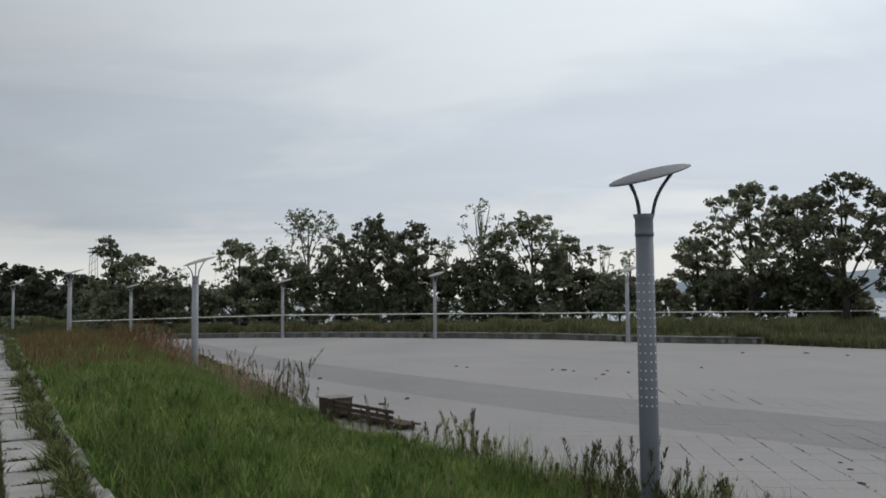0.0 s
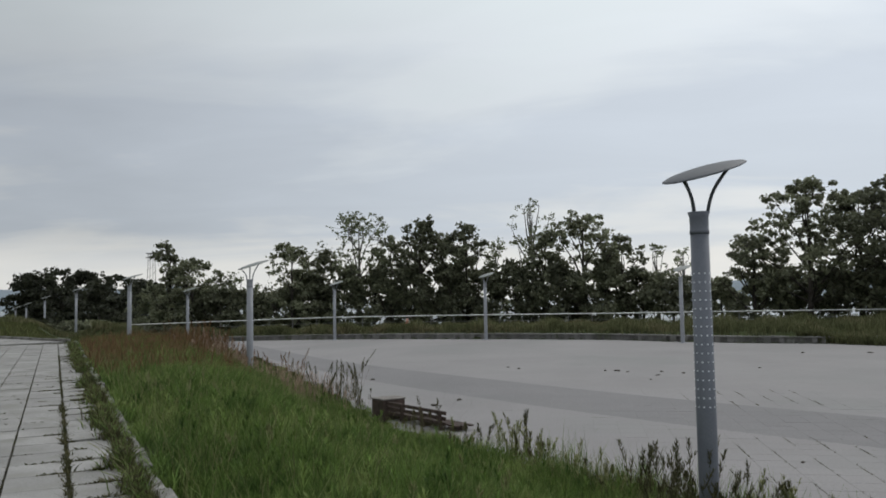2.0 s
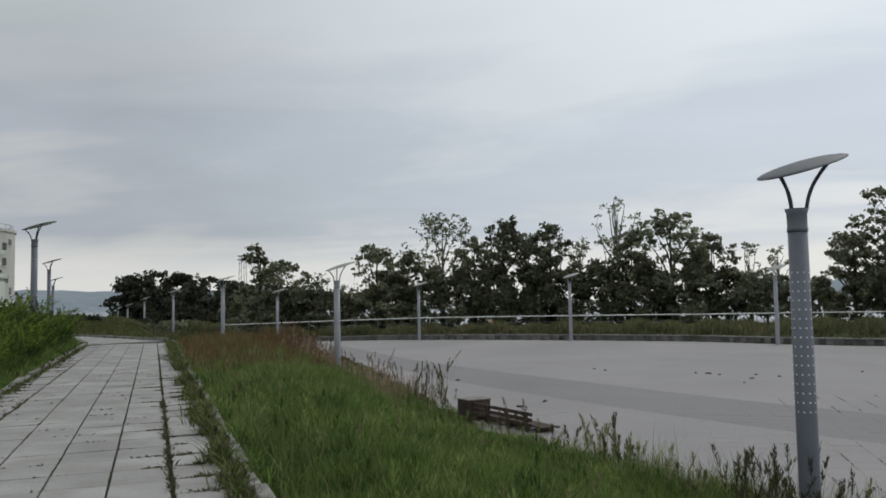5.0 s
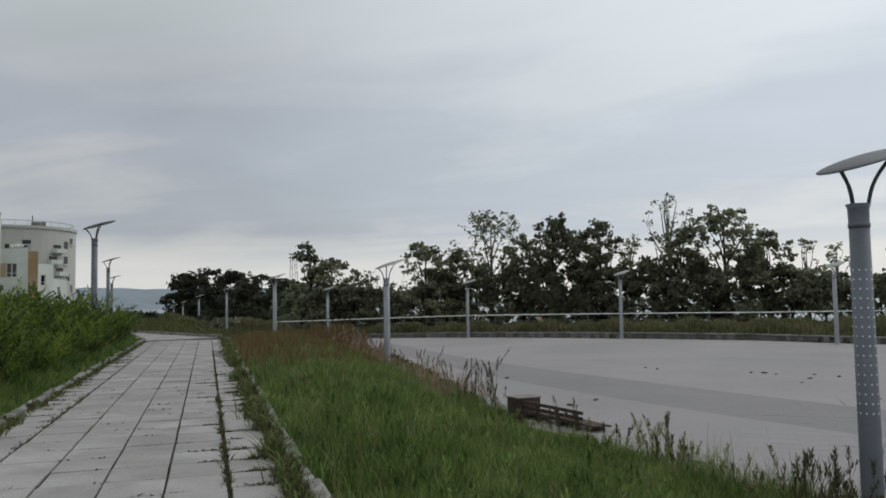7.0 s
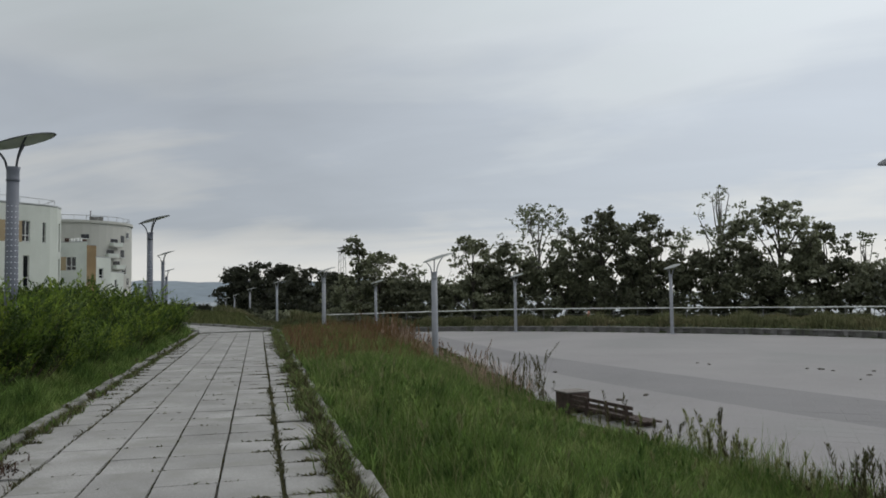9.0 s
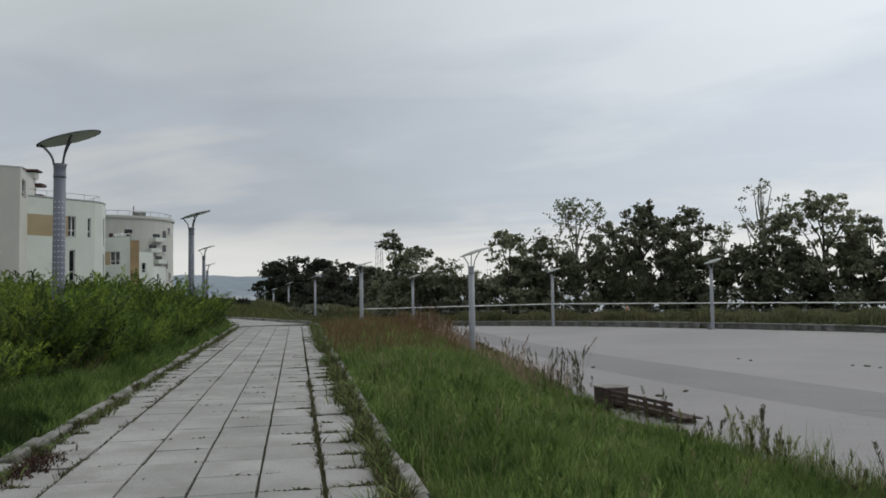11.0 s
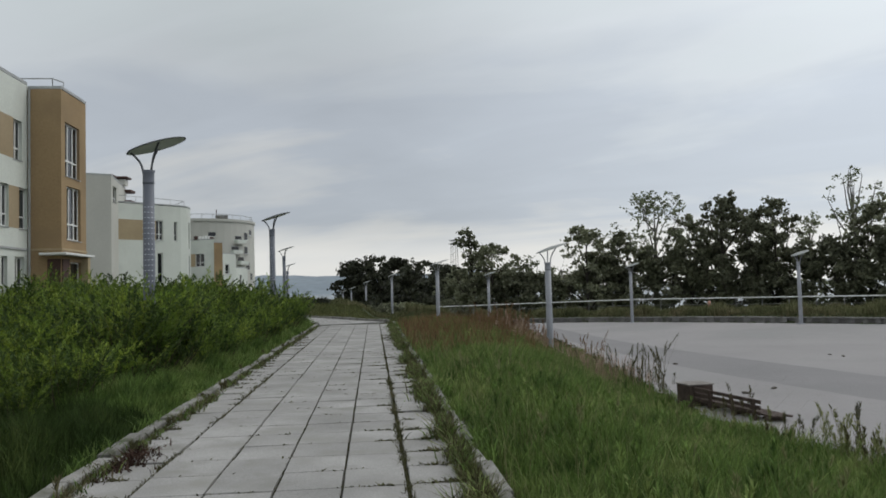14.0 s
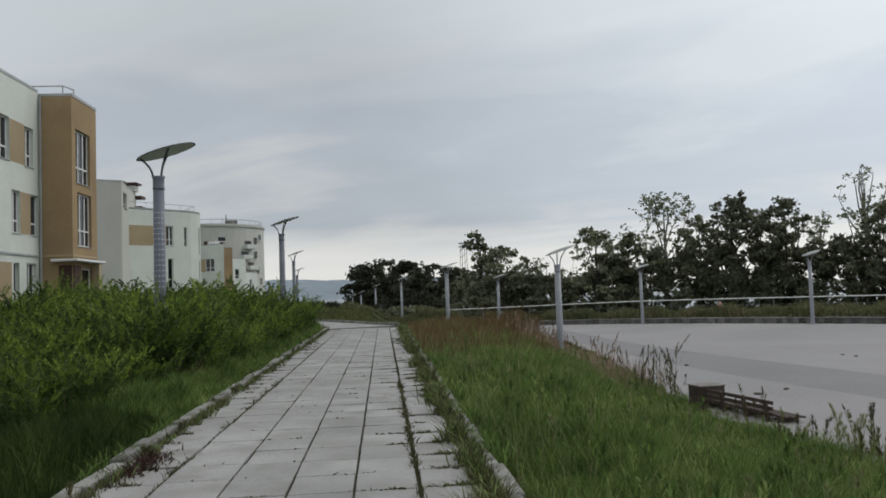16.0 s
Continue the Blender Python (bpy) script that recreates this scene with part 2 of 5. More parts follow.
M_WHITEWALL = material("pale_green_white_render", [(0.3, (0.58, 0.605, 0.555)), (0.7, (0.64, 0.665, 0.615))], 0.9, 0.35, 7, 12, 0.06, 0.1, 25, stain=(0.52, 0.54, 0.50), stain_scale=0.3, coords="World")
M_CREAMWALL = material("cream_render", [(0.3, (0.454, 0.445, 0.407)), (0.7, (0.504, 0.496, 0.454))], 0.9, 0.35, 7, 12, 0.06, 0.1, 25, stain=(0.48, 0.47, 0.43), stain_scale=0.25, coords="World")
M_TAN = material("tan_render", [(0.3, (0.305, 0.21, 0.115)), (0.7, (0.35, 0.25, 0.14))], 0.9, 0.4, 7, 12, 0.08, 0.1, 25, stain=(0.27, 0.19, 0.108), stain_scale=0.35, coords="World")
M_TANPALE = material("pale_tan_panel", [(0.3, (0.34, 0.265, 0.165)), (0.7, (0.39, 0.31, 0.195))], 0.9, 0.5, 6, 12, 0.07, 0.1, 25, coords="World")
M_TANPANEL = material("dull_tan_panel", [(0.3, (0.31, 0.24, 0.15)), (0.7, (0.36, 0.285, 0.185))], 0.9, 0.5, 6, 12, 0.07, 0.1, 25, coords="World")
M_ROOF = material("grey_sheet_roof_edge", [(0.3, (0.32, 0.33, 0.33)), (0.7, (0.42, 0.43, 0.43))], 0.6, 0.8, 5, 15, 0.1, 0.05, coords="World")
M_RUST = material("dark_rust_brown_metal", [(0.3, (0.055, 0.032, 0.027)), (0.7, (0.092, 0.05, 0.04))], 0.75, 1.5, 6, 20, 0.2, 0.1, coords="World")
M_PVC = material("white_window_frame", [(0.3, (0.62, 0.62, 0.60)), (0.7, (0.70, 0.70, 0.68))], 0.5, 2, 3, 20, 0.04, 0)
M_BROWN = material("weathered_brown_wood", [(0.3, (0.045, 0.033, 0.028)), (0.6, (0.078, 0.056, 0.047)), (0.8, (0.12, 0.092, 0.08))], 0.85, 6, 7, 40, 0.25, 0.3, 40)
M_LID = material("greyed_wood_lit_top", [(0.3, (0.13, 0.115, 0.105)), (0.7, (0.24, 0.22, 0.205))], 0.85, 5, 7, 40, 0.25, 0.3, 40)
M_CLOD = material("dark_dry_clod", [(0.3, (0.05, 0.045, 0.038)), (0.7, (0.10, 0.085, 0.07))], 0.95, 20, 5, 60, 0.3, 0.5, 30)
M_ORANGE = material("faded_orange_plastic", [(0.3, (0.42, 0.19, 0.14)), (0.7, (0.50, 0.26, 0.20))], 0.6, 4, 4, 30, 0.1, 0)
# distance haze is mixed into the far hills' colour
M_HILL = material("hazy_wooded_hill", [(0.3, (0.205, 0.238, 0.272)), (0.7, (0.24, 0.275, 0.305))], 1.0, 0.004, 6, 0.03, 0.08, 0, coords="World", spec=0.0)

M_GLASS = bpy.data.materials.new("dark_window_glass")
M_GLASS.use_nodes = True
gb = M_GLASS.node_tree.nodes["Principled BSDF"]
gb.inputs["Base Color"].default_value = (0.012, 0.014, 0.017, 1)
gb.inputs["Roughness"].default_value = 0.06
gb.inputs["Specular IOR Level"].default_value = 0.5

M_SEA = bpy.data.materials.new("calm_grey_water")
M_SEA.use_nodes = True
sn, sl = M_SEA.node_tree.nodes, M_SEA.node_tree.links
sb = sn["Principled BSDF"]
sb.inputs["Base Color"].default_value = (0.10, 0.13, 0.15, 1)
sb.inputs["Roughness"].default_value = 0.22
sw = sn.new("ShaderNodeTexNoise")
sw.inputs["Scale"].default_value, sw.inputs["Detail"].default_value = 0.25, 6
sgeo = sn.new("ShaderNodeNewGeometry")
sl.new(sgeo.outputs["Position"], sw.inputs["Vector"])
sbump = sn.new("ShaderNodeBump")
sbump.inputs["Strength"].default_value, sbump.inputs["Distance"].default_value = 0.25, 0.3
sl.new(sw.outputs[0], sbump.inputs["Height"])
sl.new(sbump.outputs[0], sb.inputs["Normal"])


# ---------------------------------------------------------------- mesh helpers
def mesh_of(name, bm, mat, smooth=False):
    me = bpy.data.meshes.new(name)
    bm.normal_update()
    bm.to_mesh(me)
    bm.free()
    for mt in (mat if isinstance(mat, (list, tuple)) else [mat]):
        me.materials.append(mt)
    if smooth:
        me.polygons.foreach_set("use_smooth", [True] * len(me.polygons))
    return me


def part(name, bm, mat, parent, label="", smooth=False):
    ob = new(name, mesh_of(name, bm, mat, smooth))
    if parent is not None:
        ob.parent = parent
    return tagged(ob, label)


def empty(name, m=None):
    ob = new(name)
    ob.empty_display_size = 0.2
    if m is not None:
        ob.matrix_world = m
    return ob


def box(bm, x0, y0, z0, x1, y1, z1, bevel=0.0, m=None, mat=0):
    r = bmesh.ops.create_cube(bm, size=1)
    vs = r["verts"]
    bmesh.ops.transform(bm, verts=vs, matrix=Matrix.Translation(((x0 + x1) / 2, (y0 + y1) / 2, (z0 + z1) / 2)) @ Matrix.Diagonal((x1 - x0, y1 - y0, z1 - z0, 1)))
    fs = {f for v in vs for f in v.link_faces}
    for f in fs:
        f.material_index = mat
    if bevel:
        es = {e for v in vs for e in v.link_edges}
        r2 = bmesh.ops.bevel(bm, geom=list(es), offset=bevel, segments=1, affect="EDGES")
        vs = list({v for f in r2["faces"] for v in f.verts} | {v for v in vs if v.is_valid})
    if m is not None:
        bmesh.ops.transform(bm, verts=vs, matrix=m)
    return bm


def tube(bm, points, radii, sides=8, cap=True):
    """A tube through points with a radius at each."""
    pts = [Vector(q) for q in points]
    rings = []
    for i, q in enumerate(pts):
        d = (pts[min(i + 1, len(pts) - 1)] - pts[max(i - 1, 0)]).normalized()
        a = d.orthogonal().normalized() if abs(d.z) > 0.99 else Vector((0, 0, 1)).cross(d).normalized()
        b = d.cross(a)
        r = radii[i] if isinstance(radii, (list, tuple)) else radii
        rings.append([bm.verts.new(q + r * (math.cos(2 * math.pi * k / sides) * a + math.sin(2 * math.pi * k / sides) * b)) for k in range(sides)])
    for r0, r1 in zip(rings, rings[1:]):
        for k in range(sides):
            bm.faces.new((r0[k], r0[(k + 1) % sides], r1[(k + 1) % sides], r1[k]))
    if cap:
        bm.faces.new(rings[0][::-1])
        bm.faces.new(rings[-1])
    return bm


def array_mesh(name, verts, faces, mat, smooth=False):
    """A mesh from numpy arrays: verts (n, 3), faces (m, k)."""
    verts, faces = np.asarray(verts, np.float32), np.asarray(faces, np.int32)
    me = bpy.data.meshes.new(name)
    me.vertices.add(len(verts))
    me.vertices.foreach_set("co", verts.ravel())
    k = faces.shape[1]
    me.loops.add(faces.size)
    me.loops.foreach_set("vertex_index", faces.ravel())
    me.polygons.add(len(faces))
    me.polygons.foreach_set("loop_start", np.arange(0, faces.size, k, dtype=np.int32))
    me.update(calc_edges=True)
    me.materials.append(mat)
    me.polygons.foreach_set("use_smooth", [smooth] * len(me.polygons))
    return me


# ---------------------------------------------------------------- the plan
PATH_AZ = 29.85
ORIGIN = np.array((-0.12, -0.03))
U = np.array((-math.sin(radians(PATH_AZ)), math.cos(radians(PATH_AZ))))  # along the path
N = np.array((U[1], -U[0]))                                              # to its side, towards the plaza
PATH_POSE = Matrix(((N[0], U[0], 0, ORIGIN[0]), (N[1], U[1], 0, ORIGIN[1]), (0, 0, 1, 0), (0, 0, 0, 1)))  # local x: across, y: along
PATH_L, PATH_R = -2.39, 0.76
PATH_END = 34.0
PITCH, FIRST = 0.591, 0.21  # the cross joints
BEND = 24.0  # the path then turns towards the houses by so many degrees


def xy(s, n):
    return ORIGIN + U * s + N * n


def sn_of(x, y):
    x, y = x - ORIGIN[0], y - ORIGIN[1]
    return x * U[0] + y * U[1], x * N[0] + y * N[1]


WALL_AZ = [-180, -60, -40, -30, -23.5, -18, -13, -8.7, 0.7, 11.4, 17, 22.5, 26, 34, 60, 180]
WALL_R = [60, 60, 53, 48.5, 46.2, 46.2, 47.3, 49.5, 52.2, 60.0, 64.0, 66.5, 69, 76, 80, 80]
RAIL_R = [74, 74, 68, 63, 60.5, 59.4, 58.6, 57.7, 58.3, 63.0, 67.2, 70.0, 72.5, 80, 88, 88]


def smooth_step(a, b, v):
    t = np.clip((v - a) / (b - a), 0, 1)
    return t * t * (3 - 2 * t)


def plaza_z(x):
    return -1.25 + 0.018 * np.minimum(x, 0.0)


def bank_foot(s):
    """How far from the path the bank meets the plaza."""
    return 6.9 + 0.12 * np.clip(s - 16.0, 0, 26)


def ground_z(x, y):
    """Height of the one ground sheet (numpy arrays)."""
    s, n = sn_of(x, y)
    az, r = np.degrees(np.arctan2(-x, y)), np.hypot(x, y)
    wall, rail = np.interp(az, WALL_AZ, WALL_R), np.interp(az, WALL_AZ, RAIL_R)
    zp = plaza_z(x)
    foot = bank_foot(s)
    right = (zp - 0.09) * smooth_step(1.6 + 0.17 * np.clip(s - 12.0, 0, 20), foot, n) - 0.10 * (n < foot - 0.9)
    left = -0.10 + 0.10 * smooth_step(-2.6, -3.2, n) + 0.9 * smooth_step(-4, -16, n)
    z = np.where(n > -0.8, right, left)
    beyond = smooth_step(0, 1.0, r - wall) * 0.62 * (n > 3)
    z = z + beyond
    sea = (az < 40) & (n > -6)
    drop = np.clip(r - rail - 1.5, 0, 400)
    z = z - np.where(sea, np.minimum(0.34 * drop, 14.5 + 0.002 * drop), 0.0)
    z = z - 0.036 * np.clip(s - 35, 0, 30) * smooth_step(-1.6, 0.5, n) * (n < 9)
    # far beyond the bend the land falls gently
    z = z - np.where(~sea, 0.05 * np.clip(s - 60, 0, 500), 0.0) * (s > 0)
    return z


# ---------------------------------------------------------------- ground, water, far shore
az_steps = np.concatenate([np.arange(-180, -36, 4.0), np.arange(-36, 66, 0.4), np.arange(66, 180, 4.0)])
r_steps = np.concatenate([[0.3], np.arange(0.8, 24, 0.35), np.arange(24, 46, 0.7), np.arange(46, 110, 0.8), np.geomspace(112, 4600, 26)])
RR, AA = np.meshgrid(r_steps, np.radians(az_steps), indexing="ij")
GX, GY = -np.sin(AA) * RR, np.cos(AA) * RR
GZ = ground_z(GX, GY)
GZ = GZ + np.where(RR < 120, 0.03, 0.0) * np.sin(GX * 2.3 + np.sin(GY * 1.7)) * np.sin(GY * 2.1) * (GZ > -9)
na = len(az_steps)
ii, jj = np.meshgrid(np.arange(len(r_steps) - 1), np.arange(na), indexing="ij")
j2 = (jj + 1) % na
quads = np.stack([ii * na + jj, ii * na + j2, (ii + 1) * na + j2, (ii + 1) * na + jj], -1).reshape(-1, 4)[:, ::-1]
ground = new("ground", array_mesh("ground", np.stack([GX, GY, GZ], -1).reshape(-1, 3), quads, M_EARTH, True))
tagged(ground, "grassy earth bank and verge sloping to a plaza", "ground", kind="structure")

SEA_Z = -13.0
bm = bmesh.new()
bmesh.ops.create_circle(bm, cap_ends=True, radius=4700, segments=96)
water = part("water", bm, M_SEA, None)
water.location.z = SEA_Z
tagged(water, "calm pale grey bay beyond the trees", "water", kind="structure")


def ridge(name, az0, az1, dist, heights, seed):
    """A far ridge of hills: a solid strip with a rolling crest."""
    rnd = np.random.RandomState(seed)
    a = np.radians(np.linspace(az0, az1, 90))
    t = np.linspace(0, len(heights) - 1, 90)
    h = np.interp(t, range(len(heights)), heights) + 4 * np.sin(t * 7 + seed) + rnd.uniform(-1.5, 1.5, 90)
    rows = []
    for d, k in ((dist, 0.0), (dist + 150, 0.55), (dist + 380, 1.0), (dist + 800, 0.2)):
        rows.append(np.stack([-np.sin(a) * d, np.cos(a) * d, SEA_Z - 1 + (h - SEA_Z) * k], -1))
    v = np.concatenate(rows)
    i, j = np.meshgrid(range(3), range(89), indexing="ij")
    f = np.stack([i * 90 + j, i * 90 + j + 1, (i + 1) * 90 + j + 1, (i + 1) * 90 + j], -1).reshape(-1, 4)[:, ::-1]
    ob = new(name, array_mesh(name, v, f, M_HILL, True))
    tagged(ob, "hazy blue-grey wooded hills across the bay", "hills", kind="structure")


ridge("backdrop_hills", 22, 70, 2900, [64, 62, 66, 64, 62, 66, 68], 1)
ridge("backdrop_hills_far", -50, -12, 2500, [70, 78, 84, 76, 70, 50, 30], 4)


# ---------------------------------------------------------------- street lamps
DISC_UP = Vector((-0.25, -0.19, 1)).normalized()


def street_lamp(pole_mat, strut_mat, disc_mat):
    """A round steel pole with rows of small pale discs for its openings, three bowed struts and a tilted disc."""
    root = empty("street_lamp")
    bm = bmesh.new()
    tube(bm, [(0, 0, -0.7), (0, 0, 0.0), (0, 0, 1.2), (0, 0, 3.46)], [0.113, 0.113, 0.113, 0.104], 20)
    part("pole", bm, pole_mat, root, smooth=True)
    bm = bmesh.new()
    tube(bm, [(0, 0, 3.44), (0, 0, 3.48), (0, 0, 3.49), (0, 0, 3.64), (0, 0, 3.70)], [0.112, 0.112, 0.106, 0.108, 0.128], 20)
    part("collar", bm, pole_mat, root, "steel collar flaring at the top", smooth=True)
    # pale discs on the pole carry the light seen in its openings
    bm = bmesh.new()
    for k in range(11):
        a = 2 * math.pi * (k + 0.5) / 11
        for i in range(16):
            z = 1.45 + 0.102 * i
            r = bmesh.ops.create_circle(bm, cap_ends=True, radius=0.0115, segments=8)
            bmesh.ops.transform(bm, verts=r["verts"], matrix=Matrix.Translation((0.1155 * math.cos(a), 0.1155 * math.sin(a), z)) @ Euler((0, math.pi / 2, a), "XYZ").to_matrix().to_4x4())
    tagged(part("perforation", bm, M_DOT if pole_mat is M_POLE else M_POLELIGHT, root, "rows of small pale discs for light in openings"), kind="stuff")
    tilt = Vector((0, 0, 1)).rotation_difference(DISC_UP).to_matrix().to_4x4()
    top = Matrix.Translation((0.10, 0.10, 4.225)) @ tilt
    for k in range(3):
        a = radians(107 + 120 * k)
        c, s = math.cos(a), math.sin(a)
        end = top @ Vector((0.36 * c - 0.10, 0.36 * s - 0.10, -0.034))
        p0 = Vector((0.100 * c, 0.100 * s, 3.685))
        pts = [p0 + (end - p0) * t + Vector((-c, -s, 0)) * 0.055 * math.sin(math.pi * t) for t in np.linspace(0, 1, 9)]
        bm = bmesh.new()
        tube(bm, pts, 0.020, 8)
        part("strut", bm, strut_mat, root, smooth=True)

    def dish(profile):
        bm = bmesh.new()
        rings = []
        for r, zt in profile:
            zt -= 0.14 * r * r  # the disc is a shallow dome
            if r == 0:
                rings.append([bm.verts.new((0, 0, zt))])
            else:
                rings.append([bm.verts.new((0.7071 * (1.12 * r * math.cos(a) - 0.89 * r * math.sin(a)), 0.7071 * (1.12 * r * math.cos(a) + 0.89 * r * math.sin(a)), zt)) for a in np.linspace(0, 2 * math.pi, 40, endpoint=False)])
        for r0, r1 in zip(rings, rings[1:]):
            for k in range(40):
                if len(r0) == 1:
                    bm.faces.new((r0[0], r1[k], r1[(k + 1) % 40]))
                elif len(r1) == 1:
                    bm.faces.new((r0[k], r1[0], r0[(k + 1) % 40]))
                else:
                    bm.faces.new((r0[k], r1[k], r1[(k + 1) % 40], r0[(k + 1) % 40]))
        bmesh.ops.recalc_face_normals(bm, faces=bm.faces)
        bm.transform(top)
        return bm

    part("shade", dish([(0.0, 0.026), (0.2, 0.025), (0.38, 0.020), (0.48, 0.013), (0.512, 0.005), (0.518, -0.004), (0.508, -0.010), (0.490, -0.006), (0.0, 0.004)]), disc_mat, root, "tilted shallow grey steel disc", smooth=True)
    part("reflector", dish([(0.0, -0.002), (0.486, -0.0095), (0.486, -0.014), (0.0, -0.010)]), M_DISC, root, "pale green-grey underside panel")
    bm = bmesh.new()
    box(bm, -0.2, -0.2, -0.01, 0.2, 0.2, 0.025, 0.006)
    part("base_plate", bm, pole_mat, root)
    return root


LAMPS_GREY = [(-14.43, 9.65, -1.25, "in tall weeds below the bank"), (45.62, 16.3, 0.215, "rising from willow shrubs"),
              (37.2, 31.0, 0.2, "rising from willow shrubs"), (36.3, 54.0, 0.15, "beside the bend"), (36.05, 70.0, -0.45, "far along the path")]
LAMPS_PALE = [(17.45, 27.5, -1.45, "at the bank's foot"), (-13.15, 46.3, -1.25, "on the plaza rim"), (0.6, 51.4, -1.25, "on the plaza rim"),
              (11.5, 59.0, -1.46, "on the plaza rim"), (21.6, 65.0, -1.68, "on the plaza rim"), (25.35, 46.0, -1.25, "behind reddish grass"),
              (28.6, 80.0, -1.3, "far along the path"), (30.45, 105.0, -1.75, "far along the path"), (31.5, 118.0, -2.5, "far along the path"), (32.1, 124.0, -2.95, "far along the path")]
for rows, mat, tint in ((LAMPS_GREY, M_POLE, "grey"), (LAMPS_PALE, M_POLELIGHT, "pale grey")):
    first = street_lamp(mat, *((M_ARM, M_DISCTOP) if mat is M_POLE else (M_POLELIGHT, M_DISCPALE)))
    for i, (az, d, z, where) in enumerate(rows):
        m = Matrix.Translation((-math.sin(radians(az)) * d, math.cos(radians(az)) * d, z))
        lamp = copy_thing(first, m) if i else first
        tagged(lamp, f"{tint} steel lamp with tilted disc {where}", "street lamp", "street lamps")
    first.matrix_world = Matrix.Translation((-math.sin(radians(rows[0][0])) * rows[0][1], math.cos(radians(rows[0][0])) * rows[0][1], rows[0][2]))


# ---------------------------------------------------------------- bench at the foot of the bank
def park_bench():
    root = empty("park_bench")
    bm = bmesh.new()
    box(bm, -0.30, 0, -0.12, 0.30, 0.52, 0.47, 0.015)
    part("end_block", bm, M_BROWN, root, "boxy dark end block with a lid")
    # the lid's paler grey also holds the light on the block's top
    bm = bmesh.new()
    box(bm, -0.32, -0.02, 0.474, 0.32, 0.54, 0.505, 0.008)
    part("block_lid", bm, M_LID, root, "greyed wooden lid, colour lightened for its lit top")
    for y in (-0.65, -1.4, -2.1):
        bm = bmesh.new()
        box(bm, -0.05, -0.045, -0.12, 0.0, 0.045, 0.47, 0.006, Matrix.Translation((-0.16, y, 0)) @ Euler((0, radians(-7), 0)).to_matrix().to_4x4())
        part("back_post", bm, M_BROWN, root)
    for i, z in enumerate((0.415, 0.30, 0.185)):
        bm = bmesh.new()
        x = -0.19 + 0.12 * (0.42 - z)
        box(bm, x - 0.02, -2.28 + 0.03 * i, z - 0.036, x + 0.012, -0.003, z + 0.036, 0.006)
        part("back_slat", bm, M_BROWN, root)
    for i in range(4):
        bm = bmesh.new()
        x = -0.04 + 0.105 * i
        box(bm, x - 0.042, -2.5 - 0.06 * (i % 2), 0.14, x + 0.042, -0.003, 0.175, 0.006)
        part("seat_slat", bm, M_BROWN, root)
    for y in (-0.4, -1.3, -2.3):
        bm = bmesh.new()
        box(bm, -0.1, y - 0.05, -0.12, 0.32, y + 0.05, 0.136, 0.01)
        part("seat_support", bm, M_BROWN, root)
    return root


bench = park_bench()
q = xy(17.05, 7.2)
bench.matrix_world = Matrix.Translation((q[0], q[1], -1.31)) @ pose(0, 0, 0, 0, 0, PATH_AZ + 10)
tagged(bench, "weathered brown slatted bench with a boxy end block", "bench")


# ---------------------------------------------------------------- railing and low wall round the plaza
def polar(az, r, z):
    return Vector((-math.sin(radians(az)) * r, math.cos(radians(az)) * r, z))


RAIL_AZ = [-60, -29, -18.3, -8.7, 0.7, 11.4, 17.1, 25.6, 34]
RAIL_Z = [0.2, 0.2, 0.2, 0.19, 0.2, 0.13, -0.05, -0.30, -0.6]


def rail_point(az, lower=0.0):
    return polar(az, float(np.interp(az, WALL_AZ, RAIL_R)), float(np.interp(az, RAIL_AZ, RAIL_Z)) - lower)


railing = empty("railing")
tagged(railing, "long pale metal railing behind the plaza wall", "railing", kind="structure")
span = np.arange(-40, 20.1, 6.0)
for a0 in span:
    bm = bmesh.new()
    tube(bm, [rail_point(a) for a in np.linspace(a0, a0 + 6, 8)], 0.045, 6)
    part("top_rail", bm, M_RAIL, railing, smooth=True)
    bm = bmesh.new()
    tube(bm, [rail_point(a, 0.45) for a in np.linspace(a0, a0 + 6, 8)], 0.014, 5)
    part("lower_rail", bm, M_RAILPOST, railing, "dull thin lower rail")
bm = bmesh.new()
tube(bm, [(0, 0, -1.3), (0, 0.0, 0)], 0.03, 6)
post_mesh = mesh_of("post", bm, M_RAILPOST)
for a in np.arange(-40, 26, 1.65):
    po = new("post", post_mesh)
    po.parent = railing
    po.matrix_basis = Matrix.Translation(rail_point(a)) @ pose(0, 0, 0, 0, random.uniform(-4, 4), a)

wall = empty("low_wall")
tagged(wall, "low weathered concrete wall with coping round the plaza", "low wall", kind="structure")


def wall_point(az, dr=0.0, z=0.0):
    r = float(np.interp(az, WALL_AZ, WALL_R)) + dr
    v = polar(az, r, 0)
    return Vector((v.x, v.y, float(plaza_z(v.x)) + z))


def strip_block(bm, az0, az1, dr0, dr1, z0, z1):
    c = [wall_point(a, dr, z) for z in (z0, z1) for a, dr in ((az0, dr0), (az1, dr0), (az1, dr1), (az0, dr1))]
    v = [bm.verts.new(p) for p in c]
    for f in ((3, 2, 1, 0), (4, 5, 6, 7), (0, 1, 5, 4), (1, 2, 6, 5), (2, 3, 7, 6), (3, 0, 4, 7)):
        bm.faces.new([v[i] for i in f])
    bmesh.ops.recalc_face_normals(bm, faces=bm.faces)


